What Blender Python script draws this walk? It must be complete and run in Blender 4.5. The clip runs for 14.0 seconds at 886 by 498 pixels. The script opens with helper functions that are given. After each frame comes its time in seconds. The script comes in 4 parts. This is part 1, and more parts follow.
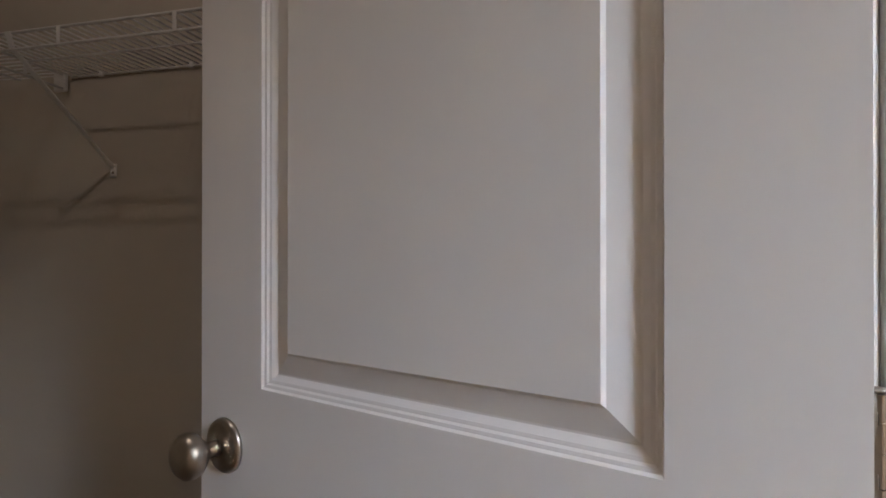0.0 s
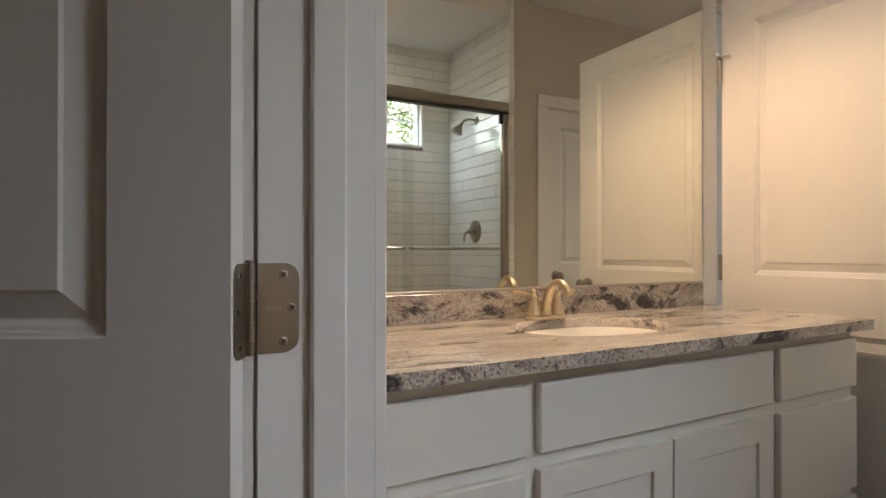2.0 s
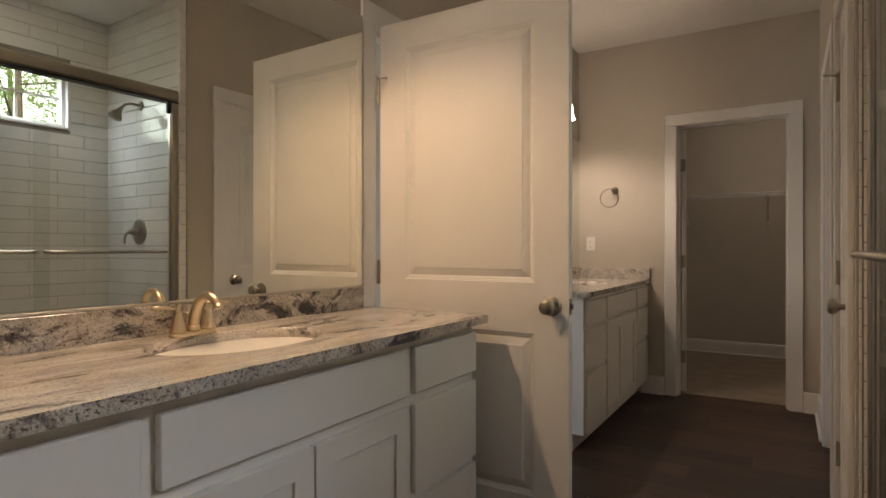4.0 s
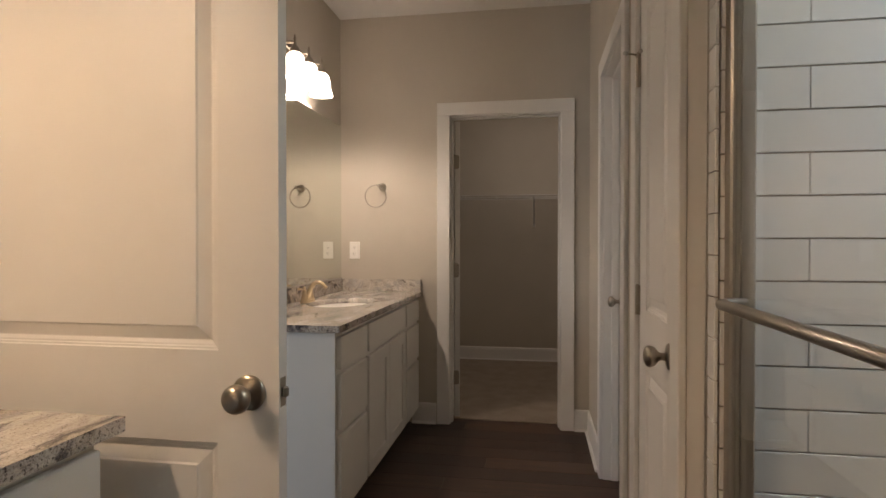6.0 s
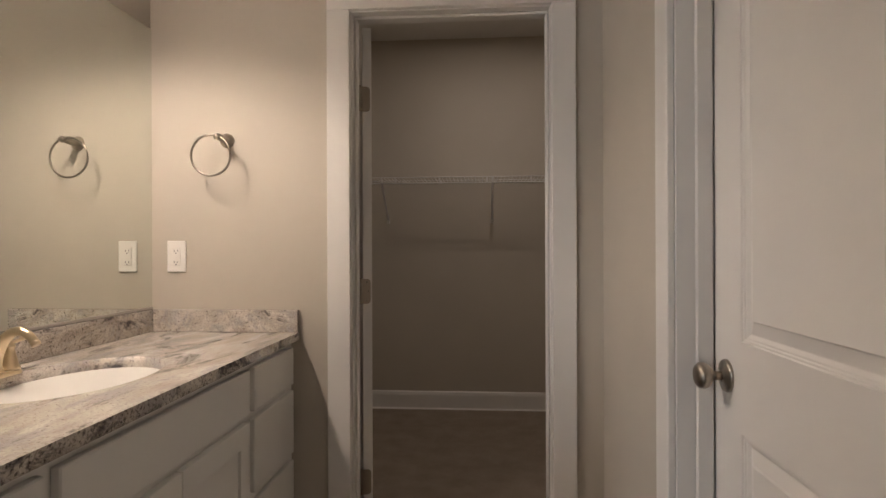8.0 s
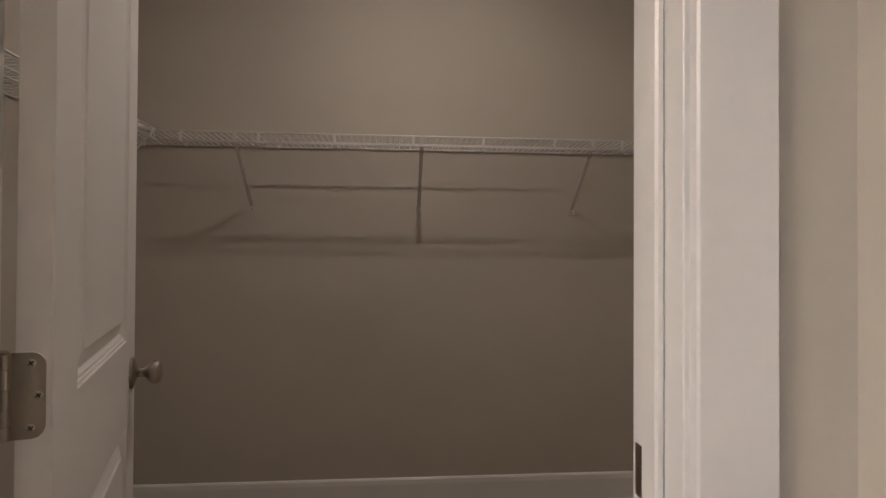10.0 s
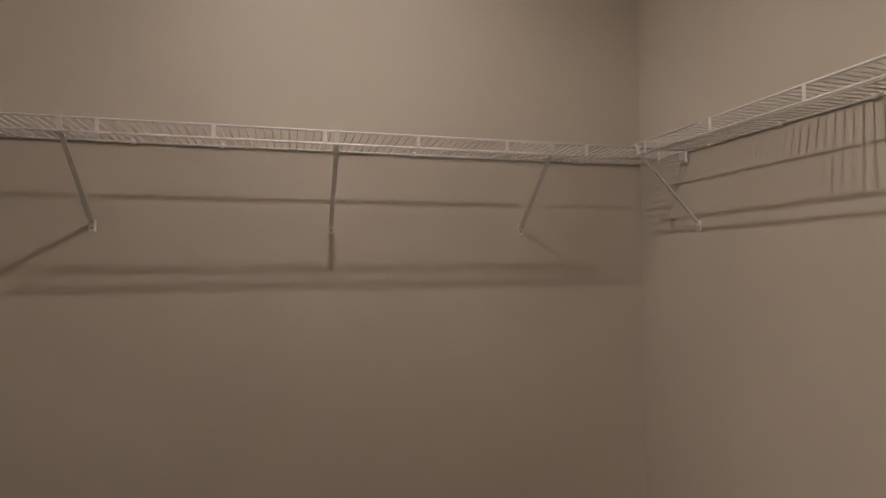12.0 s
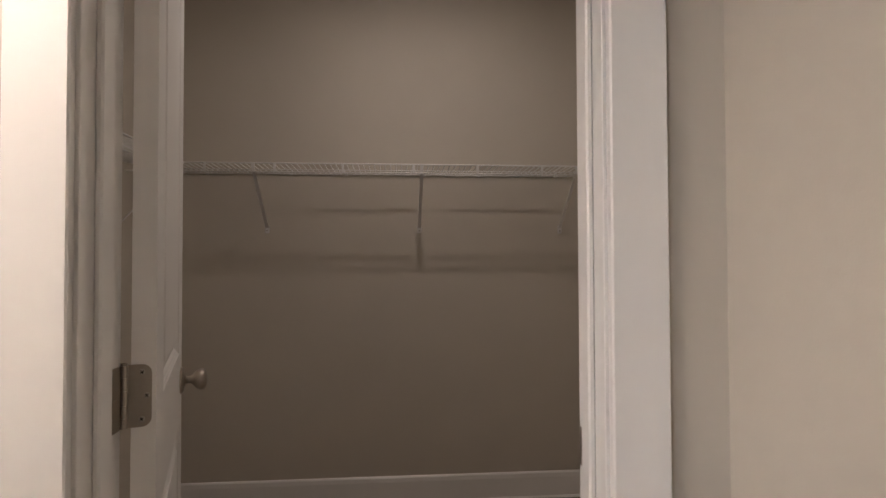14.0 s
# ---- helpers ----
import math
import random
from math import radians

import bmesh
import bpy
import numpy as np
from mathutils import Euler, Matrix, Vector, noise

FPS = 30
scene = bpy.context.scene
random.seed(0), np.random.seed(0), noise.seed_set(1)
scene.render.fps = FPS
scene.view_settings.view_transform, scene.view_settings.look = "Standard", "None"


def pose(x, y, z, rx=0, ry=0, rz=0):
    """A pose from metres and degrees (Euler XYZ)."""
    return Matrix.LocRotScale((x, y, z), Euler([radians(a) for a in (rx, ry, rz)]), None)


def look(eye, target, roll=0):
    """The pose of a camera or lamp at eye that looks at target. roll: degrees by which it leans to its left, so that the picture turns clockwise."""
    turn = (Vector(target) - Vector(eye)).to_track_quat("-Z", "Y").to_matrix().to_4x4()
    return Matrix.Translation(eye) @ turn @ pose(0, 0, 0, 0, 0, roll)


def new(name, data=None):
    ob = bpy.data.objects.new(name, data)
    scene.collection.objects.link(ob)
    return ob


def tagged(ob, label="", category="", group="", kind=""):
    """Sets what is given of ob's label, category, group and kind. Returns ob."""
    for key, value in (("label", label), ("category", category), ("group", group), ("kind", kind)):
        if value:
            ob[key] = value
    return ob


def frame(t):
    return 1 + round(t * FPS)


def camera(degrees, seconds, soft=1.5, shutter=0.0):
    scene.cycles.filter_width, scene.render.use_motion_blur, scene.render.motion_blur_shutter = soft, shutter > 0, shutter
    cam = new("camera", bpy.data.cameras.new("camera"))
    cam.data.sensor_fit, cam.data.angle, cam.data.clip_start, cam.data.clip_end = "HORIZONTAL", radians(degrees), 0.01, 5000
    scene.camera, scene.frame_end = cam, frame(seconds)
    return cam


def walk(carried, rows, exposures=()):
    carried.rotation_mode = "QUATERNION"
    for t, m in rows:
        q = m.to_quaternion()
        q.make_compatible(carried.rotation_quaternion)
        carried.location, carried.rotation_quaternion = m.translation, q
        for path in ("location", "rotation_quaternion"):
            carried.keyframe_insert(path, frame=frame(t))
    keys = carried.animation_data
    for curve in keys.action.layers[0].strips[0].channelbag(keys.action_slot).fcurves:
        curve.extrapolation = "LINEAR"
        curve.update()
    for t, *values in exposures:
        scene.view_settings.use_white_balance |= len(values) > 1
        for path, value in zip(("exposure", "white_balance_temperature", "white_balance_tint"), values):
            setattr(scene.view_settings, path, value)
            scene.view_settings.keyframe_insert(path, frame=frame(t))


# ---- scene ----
cam = camera(76.1, 14.0)
PATH = [
    (0, (0.436, 0.812, 1.153), (-1.546, 0.540, 1.161), 0.0),
    (0.2, (0.455, 0.823, 1.129), (-1.541, 0.700, 1.130), 0.0),
    (0.5, (0.483, 0.840, 1.099), (-1.512, 0.972, 1.113), 0.0),
    (1, (0.529, 0.877, 1.072), (-1.414, 1.350, 1.091), 0.0),
    (1.5, (0.586, 0.916, 1.066), (-1.273, 1.654, 1.076), 0.0),
    (2, (0.647, 0.932, 1.074), (-1.103, 1.901, 1.084), 0.0),
    (2.5, (0.688, 0.942, 1.079), (-0.920, 2.131, 1.094), 0.0),
    (3, (0.709, 0.946, 1.087), (-0.724, 2.341, 1.100), 0.0),
    (3.5, (0.727, 0.978, 1.101), (-0.522, 2.540, 1.102), 0.0),
    (4, (0.720, 1.042, 1.110), (-0.323, 2.749, 1.110), 0.0),
    (4.2, (0.722, 1.073, 1.121), (-0.238, 2.827, 1.114), 0.0),
    (6.3, (0.539, 2.144, 1.2), (0.266, 4.125, 1.185), -0.1),
    (6.5, (0.529, 2.318, 1.197), (0.277, 4.302, 1.186), -0.2),
    (7, (0.503, 2.727, 1.173), (0.284, 4.715, 1.169), -0.1),
    (7.5, (0.492, 3.141, 1.164), (0.323, 5.134, 1.16), -0.0),
    (8, (0.476, 3.584, 1.174), (0.334, 5.579, 1.176), -0.2),
    (8.5, (0.439, 4.022, 1.171), (0.32, 6.019, 1.184), -0.0),
    (9, (0.430, 4.428, 1.168), (0.362, 6.427, 1.181), 0.2),
    (11.3, (0.424, 5.592, 1.217), (0.923, 7.528, 1.266), -0.3),
    (11.5, (0.416, 5.635, 1.23), (0.935, 7.566, 1.284), -0.4),
    (12, (0.401, 5.654, 1.244), (0.921, 7.584, 1.307), -0.4),
    (12.5, (0.401, 5.565, 1.272), (0.861, 7.511, 1.316), -0.5),
    (13, (0.415, 5.383, 1.255), (0.764, 7.351, 1.299), -0.2),
    (13.5, (0.406, 5.146, 1.227), (0.664, 7.128, 1.273), -0.2),
    (14, (0.418, 4.826, 1.218), (0.586, 6.818, 1.264), -0.2),
]
walk(cam, [(t, look(e, p, r)) for t, e, p, r in PATH], exposures=[(0.0, 2.65, 6200, 14), (1.0, 1.6, 6350, 12), (2.0, 0.95, 6700, 11), (3.5, 0.55, 7050, 11.5), (4.2, 0.55, 7050, 12), (6.5, 0.85, 6650, 11.5), (7.5, 1.0, 6550, 11.5), (9.0, 1.1, 6150, 12), (11.3, 2.15, 6200, 12), (12.5, 2.15, 6200, 12), (13.0, 1.95, 6200, 12), (13.5, 1.75, 6200, 12), (14.0, 1.55, 6100, 12.5)])

# ---- light ----
world = bpy.data.worlds.new("world")
scene.world = world
world.use_nodes = True
wn = world.node_tree.nodes
sky = wn.new("ShaderNodeTexSky")
sky.sky_type = "NISHITA"
sky.sun_disc = False
sky.sun_elevation, sky.sun_rotation = radians(38), radians(241)
wn["Background"].inputs["Strength"].default_value = 0.15
world.node_tree.links.new(sky.outputs[0], wn["Background"].inputs["Color"])

sun = new("sun", bpy.data.lights.new("sun", "SUN"))
sun.data.energy, sun.data.angle, sun.data.color = 5.0, radians(0.5), (1.0, 0.95, 0.88)
sun.matrix_world = look((-5, -3, 9), (6, 3, 0))

LAMP_WARM = (1.0, 0.82, 0.70)
LAMP_AMBER = (1.0, 0.66, 0.40)
LAMP_CLOSET = (1.0, 0.84, 0.72)
LAMP_SHOWER = (1.0, 0.93, 0.80)
SHADE_STRENGTH = 7.0
BULB_WATTS_1, BULB_WATTS_2 = 6.2, 5.4
CLOSET_WATTS = 3.4
SHOWER_WATTS = 1.0
WINDOW_WATTS = 2.4
BEDROOM_WATTS = 17.0
DAYLIGHT = (0.74, 0.84, 1.0)


def lamp_point(name, place, watts, color, radius):
    ob = new(name, bpy.data.lights.new(name, "POINT"))
    ob.data.energy, ob.data.color, ob.data.shadow_soft_size = watts, color, radius
    ob.location = place
    return ob


def lamp_area(name, eye, target, watts, color, sx, sy):
    ob = new(name, bpy.data.lights.new(name, "AREA"))
    ob.data.energy, ob.data.color = watts, color
    ob.data.shape, ob.data.size, ob.data.size_y = "RECTANGLE", sx, sy
    ob.matrix_world = look(eye, target)
    return ob


# ---- plan ----
L, R = -0.757, 0.897            # side walls of the bathroom
W1A, W1B = 1.050, 1.183         # wall between the first closet and the bathroom
E0, E1 = 5.608, 5.720           # end wall towards the second closet
TOP = 2.72
C2L, C2R, C2B = -0.775, 1.825, 7.730
C1L, C1R, C1B = -1.11, 1.40, -0.82
C1_SLANT = 7.0                   # the first closet's side wall stands askew
SH0, SH1, SHX = 1.48, 3.035, 1.726   # shower alcove
DOOR_H = 2.035
SOFFIT = 2.60
D2A, D2B = 2.905, 3.715          # doorway to the bedroom
D3A, D3B = 3.338, 3.830          # narrow closet
D4A, D4B = 4.157, 4.857          # toilet room

# ---- materials ----


def mat(name):
    m = bpy.data.materials.new(name)
    m.use_nodes = True
    return m, m.node_tree.nodes, m.node_tree.links, m.node_tree.nodes["Principled BSDF"]


def coords(n, k, scale=(1, 1, 1)):
    c = n.new("ShaderNodeTexCoord")
    mp = n.new("ShaderNodeMapping")
    mp.inputs["Scale"].default_value = scale
    k.new(c.outputs["Object"], mp.inputs[0])
    return mp.outputs[0]


def noise_tex(n, k, vec, scale, detail=4, rough=0.55):
    t = n.new("ShaderNodeTexNoise")
    t.inputs["Scale"].default_value = scale
    t.inputs["Detail"].default_value = detail
    t.inputs["Roughness"].default_value = rough
    k.new(vec, t.inputs["Vector"])
    return t.outputs["Fac"]


def ramp(n, k, fac, stops):
    r = n.new("ShaderNodeValToRGB")
    e = r.color_ramp.elements
    while len(e) < len(stops):
        e.new(0.5)
    for el, (p, c) in zip(e, stops):
        el.position, el.color = p, (*c, 1)
    k.new(fac, r.inputs[0])
    return r.outputs[0]


def mix(n, k, fac, a, b, mode="MIX"):
    x = n.new("ShaderNodeMix")
    x.data_type, x.blend_type = "RGBA", mode
    if isinstance(fac, float):
        x.inputs[0].default_value = fac
    else:
        k.new(fac, x.inputs[0])
    for s, v in ((6, a), (7, b)):
        if isinstance(v, tuple):
            x.inputs[s].default_value = (*v, 1)
        else:
            k.new(v, x.inputs[s])
    return x.outputs[2]


def bump(n, k, b, height, strength, dist):
    u = n.new("ShaderNodeBump")
    u.inputs["Strength"].default_value = strength
    u.inputs["Distance"].default_value = dist
    k.new(height, u.inputs["Height"])
    k.new(u.outputs[0], b.inputs["Normal"])


def paint(name, color, rough=0.6, grain=350, strength=0.12, spread=0.04):
    m, n, k, b = mat(name)
    v = coords(n, k)
    big = noise_tex(n, k, v, 1.3, 3)
    dark = tuple(c * (1 - spread) for c in color)
    light = tuple(min(1, c * (1 + spread)) for c in color)
    k.new(ramp(n, k, big, [(0.35, dark), (0.65, light)]), b.inputs["Base Color"])
    fine = noise_tex(n, k, v, grain, 3)
    b.inputs["Roughness"].default_value = rough
    bump(n, k, b, fine, strength, 0.001)
    return m


def metal(name, color, rough, stretch=(1, 1, 1)):
    m, n, k, b = mat(name)
    v = coords(n, k, stretch)
    f = noise_tex(n, k, v, 220, 3)
    k.new(ramp(n, k, f, [(0.3, tuple(c * 0.95 for c in color)), (0.7, color)]), b.inputs["Base Color"])
    b.inputs["Metallic"].default_value = 1
    r = n.new("ShaderNodeMapRange")
    r.inputs["To Min"].default_value, r.inputs["To Max"].default_value = rough * 0.94, rough * 1.08
    k.new(f, r.inputs[0])
    k.new(r.outputs[0], b.inputs["Roughness"])
    return m


WALL = paint("wall_paint", (0.515, 0.471, 0.400), 0.75, 260, 0.18)
CEIL = paint("ceiling_paint", (0.74, 0.72, 0.68), 0.85, 200, 0.3)
TRIM = paint("trim_white", (0.77, 0.755, 0.725), 0.36, 90, 0.05, 0.02)
CABINET = paint("cabinet_white", (0.75, 0.74, 0.70), 0.34, 120, 0.04, 0.02)
VINYL = paint("white_vinyl", (0.82, 0.82, 0.80), 0.4, 120, 0.02, 0.01)
PLASTIC = paint("outlet_plastic", (0.85, 0.83, 0.78), 0.3, 120, 0.01, 0.01)
DARK = paint("dark_slot", (0.03, 0.028, 0.025), 0.6)
COATED = paint("white_coated_wire", (0.72, 0.71, 0.69), 0.35, 120, 0.02, 0.01)
PORCELAIN = paint("porcelain", (0.52, 0.48, 0.43), 0.08, 60, 0.01, 0.01)
NICKEL = metal("satin_nickel", (0.42, 0.38, 0.325), 0.28)
HINGE = metal("hinge_nickel", (0.40, 0.36, 0.30), 0.36)
GOLD = metal("champagne_gold", (0.70, 0.58, 0.40), 0.30)
ALU = metal("brushed_shower_frame", (0.52, 0.48, 0.42), 0.32, (1, 12, 1))
CHANNEL = metal("satin_channel", (0.55, 0.52, 0.48), 0.6)
SCREW_FACE = metal("screw_steel", (0.46, 0.43, 0.37), 0.38)
RUBBER = paint("rubber", (0.5, 0.5, 0.48), 0.7)
SEAL = paint("black_seal", (0.02, 0.02, 0.02), 0.5)


def door_paint():
    m, n, k, b = mat("door_paint")
    v = coords(n, k, (1, 1, 0.08))
    grain = noise_tex(n, k, v, 420, 4, 0.6)
    big = noise_tex(n, k, coords(n, k), 2.0, 3)
    k.new(ramp(n, k, big, [(0.3, (0.75, 0.735, 0.705)), (0.7, (0.79, 0.775, 0.745))]), b.inputs["Base Color"])
    b.inputs["Roughness"].default_value = 0.42
    bump(n, k, b, grain, 0.05, 0.0005)
    return m


DOOR = door_paint()


def granite(name, stretch, clumps, speck, grain=0.7):
    """One stone in several versions: clumps sets how much dark mineral shows, speck how dense the grains are."""
    m, n, k, b = mat(name)
    v = coords(n, k, stretch)
    warp = n.new("ShaderNodeVectorMath")
    warp.operation = "ADD"
    t = n.new("ShaderNodeTexNoise")
    t.inputs["Scale"].default_value = 5.0
    k.new(v, t.inputs["Vector"])
    s = n.new("ShaderNodeVectorMath")
    s.operation = "SCALE"
    s.inputs["Scale"].default_value = 0.30
    k.new(t.outputs["Color"], s.inputs[0])
    k.new(v, warp.inputs[0])
    k.new(s.outputs[0], warp.inputs[1])
    flow = warp.outputs[0]
    v2 = coords(n, k)
    veins = noise_tex(n, k, flow, 11, 8, 0.66)
    base = ramp(n, k, veins, [(0.30, (0.34, 0.31, 0.28)), (0.42, (0.52, 0.465, 0.40)), (0.52, (0.64, 0.59, 0.52)), (0.68, (0.80, 0.77, 0.72))])
    # grey quartz areas
    grey = noise_tex(n, k, flow, 17, 6, 0.7)
    c = mix(n, k, ramp(n, k, grey, [(0.48, (0, 0, 0)), (0.62, (0.75, 0.75, 0.75))]), base, (0.40, 0.385, 0.385))
    # fine grains
    fine = noise_tex(n, k, v2, 240, 3, 0.7)
    c = mix(n, k, grain, c, ramp(n, k, fine, [(0.36, (0.50, 0.46, 0.43)), (0.56, (1, 1, 1))]), "MULTIPLY")
    # dark mineral specks
    fleck = noise_tex(n, k, v2, 130, 5, 0.68)
    spots = ramp(n, k, fleck, [(speck - 0.03, (0.11, 0.105, 0.12)), (speck + 0.02, (0.50, 0.47, 0.46)), (speck + 0.05, (1, 1, 1))])
    c = mix(n, k, 0.85, c, spots, "MULTIPLY")
    # larger blue-black clusters, broken up by the grain
    blot = noise_tex(n, k, flow, 13, 8, 0.72)
    dark = ramp(n, k, blot, [(clumps - 0.04, (0.085, 0.09, 0.125)), (clumps + 0.01, (0.40, 0.39, 0.41)), (clumps + 0.06, (1, 1, 1))])
    c = mix(n, k, 0.92, c, dark, "MULTIPLY")
    k.new(c, b.inputs["Base Color"])
    b.inputs["Roughness"].default_value = 0.11
    bump(n, k, b, fleck, 0.03, 0.0005)
    return m


# top: dark grains thinned in the colour, as grazing reflection washes them out
GRANITE = granite("granite", (1.0, 0.28, 1.0), 0.385, 0.362, 0.5)
GRANITE_SPLASH = granite("granite_splash", (1.0, 0.50, 1.1), 0.440, 0.380)
GRANITE_EDGE = granite("granite_edge", (1.0, 0.62, 1.0), 0.425, 0.412)
GRANITE_PALE = granite("granite_pale_cut", (1.0, 1.0, 1.0), 0.33, 0.365)


def wood_floor():
    m, n, k, b = mat("dark_wood_plank")
    info = n.new("ShaderNodeObjectInfo")
    c = n.new("ShaderNodeTexCoord")
    off = n.new("ShaderNodeVectorMath")
    off.operation = "ADD"
    sc = n.new("ShaderNodeVectorMath")
    sc.operation = "SCALE"
    sc.inputs["Scale"].default_value = 13.0
    one = n.new("ShaderNodeCombineXYZ")
    k.new(info.outputs["Random"], one.inputs[0])
    k.new(info.outputs["Random"], one.inputs[1])
    k.new(one.outputs[0], sc.inputs[0])
    k.new(c.outputs["Object"], off.inputs[0])
    k.new(sc.outputs[0], off.inputs[1])
    mp = n.new("ShaderNodeMapping")
    mp.inputs["Scale"].default_value = (0.12, 1, 1)
    k.new(off.outputs[0], mp.inputs[0])
    g = noise_tex(n, k, mp.outputs[0], 38, 8, 0.65)
    col = ramp(n, k, g, [(0.28, (0.024, 0.014, 0.010)), (0.5, (0.048, 0.028, 0.019)), (0.72, (0.085, 0.050, 0.033))])
    tint = ramp(n, k, info.outputs["Random"], [(0.0, (0.55, 0.52, 0.50)), (0.5, (1.0, 0.92, 0.88)), (1.0, (1.45, 1.25, 1.10))])
    k.new(mix(n, k, 1.0, col, tint, "MULTIPLY"), b.inputs["Base Color"])
    r = n.new("ShaderNodeMapRange")
    r.inputs["To Min"].default_value, r.inputs["To Max"].default_value = 0.36, 0.56
    k.new(g, r.inputs[0])
    k.new(r.outputs[0], b.inputs["Roughness"])
    bump(n, k, b, g, 0.25, 0.001)
    return m


WOOD = wood_floor()


def carpet():
    m, n, k, b = mat("carpet")
    v = coords(n, k)
    f = noise_tex(n, k, v, 420, 4, 0.8)
    g = noise_tex(n, k, v, 7, 4)
    c = ramp(n, k, f, [(0.3, (0.24, 0.195, 0.155)), (0.7, (0.46, 0.385, 0.31))])
    d = ramp(n, k, g, [(0.35, (0.84, 0.84, 0.84)), (0.65, (1, 1, 1))])
    k.new(mix(n, k, 1.0, c, d, "MULTIPLY"), b.inputs["Base Color"])
    b.inputs["Roughness"].default_value = 1.0
    b.inputs["Specular IOR Level"].default_value = 0.1
    bump(n, k, b, f, 0.9, 0.006)
    return m


CARPET = carpet()


def tile_mat():
    m, n, k, b = mat("white_glazed_tile")
    info = n.new("ShaderNodeObjectInfo")
    k.new(ramp(n, k, info.outputs["Random"], [(0, (0.74, 0.74, 0.71)), (1, (0.81, 0.81, 0.78))]), b.inputs["Base Color"])
    w = noise_tex(n, k, coords(n, k), 22, 2)
    b.inputs["Roughness"].default_value = 0.12
    bump(n, k, b, w, 0.10, 0.003)
    return m


TILE = tile_mat()
GROUT = paint("grout", (0.34, 0.31, 0.27), 0.9, 300, 0.4)

MIRROR, _n, _k, _b = mat("mirror_silver")
_b.inputs["Base Color"].default_value = (0.80, 0.82, 0.77, 1)
_b.inputs["Metallic"].default_value = 1
_b.inputs["Roughness"].default_value = 0.008


def glass_mat(name, rough=0.0):
    m, n, k, b = mat(name)
    n.remove(b)
    out = n["Material Output"]
    tr = n.new("ShaderNodeBsdfTransparent")
    tr.inputs[0].default_value = (0.97, 0.98, 0.972, 1)
    gl = n.new("ShaderNodeBsdfGlossy")
    gl.inputs["Roughness"].default_value = rough
    lw = n.new("ShaderNodeLayerWeight")
    lw.inputs["Blend"].default_value = 0.5
    pw = n.new("ShaderNodeMath")
    pw.operation = "POWER"
    pw.inputs[1].default_value = 4.5
    k.new(lw.outputs["Facing"], pw.inputs[0])
    fr = n.new("ShaderNodeMapRange")
    fr.inputs["To Min"].default_value, fr.inputs["To Max"].default_value = 0.035, 0.80
    k.new(pw.outputs[0], fr.inputs[0])
    ms = n.new("ShaderNodeMixShader")
    k.new(fr.outputs[0], ms.inputs[0])
    k.new(tr.outputs[0], ms.inputs[1])
    k.new(gl.outputs[0], ms.inputs[2])
    k.new(ms.outputs[0], out.inputs[0])
    return m


GLASS = glass_mat("clear_glass")

SHADE, _n, _k, _b = mat("lit_frosted_glass")
_b.inputs["Base Color"].default_value = (0.9, 0.86, 0.78, 1)
_b.inputs["Emission Color"].default_value = (*LAMP_WARM, 1)
_b.inputs["Emission Strength"].default_value = SHADE_STRENGTH
BULB, _n, _k, _b = mat("lit_bulb")
_b.inputs["Emission Color"].default_value = (*LAMP_WARM, 1)
_b.inputs["Emission Strength"].default_value = 4.0


def leaf_mat():
    m, n, k, b = mat("leaf_green")
    g = n.new("ShaderNodeNewGeometry")
    k.new(ramp(n, k, g.outputs["Random Per Island"], [(0, (0.08, 0.14, 0.04)), (0.5, (0.14, 0.23, 0.06)), (1, (0.30, 0.40, 0.15))]), b.inputs["Base Color"])
    b.inputs["Roughness"].default_value = 0.45
    tl = n.new("ShaderNodeBsdfTranslucent")
    tl.inputs[0].default_value = (0.42, 0.55, 0.18, 1)
    ms = n.new("ShaderNodeMixShader")
    ms.inputs[0].default_value = 0.6
    k.new(b.outputs[0], ms.inputs[1])
    k.new(tl.outputs[0], ms.inputs[2])
    k.new(ms.outputs[0], n["Material Output"].inputs[0])
    return m


LEAF = leaf_mat()
BARK = paint("bark", (0.14, 0.10, 0.07), 0.9, 40, 0.8, 0.25)
GRASS = paint("grass", (0.07, 0.10, 0.03), 0.95, 60, 0.8, 0.3)
SIDING = paint("siding", (0.55, 0.53, 0.49), 0.7)

# ---- mesh helpers ----


def box(bm, x0, x1, y0, y1, z0, z1, bevel=0.0, seg=1):
    r = bmesh.ops.create_cube(bm, size=1)
    vs = r["verts"]
    for v in vs:
        v.co = ((x0 + x1) / 2 + v.co.x * (x1 - x0), (y0 + y1) / 2 + v.co.y * (y1 - y0), (z0 + z1) / 2 + v.co.z * (z1 - z0))
    if bevel:
        es = {e for v in vs for e in v.link_edges}
        bmesh.ops.bevel(bm, geom=list(es), offset=bevel, segments=seg, affect="EDGES", profile=0.5)
    return bm


def boxes(*rows, bevel=0.0):
    bm = bmesh.new()
    for r in rows:
        box(bm, *r, bevel=bevel)
    return bm


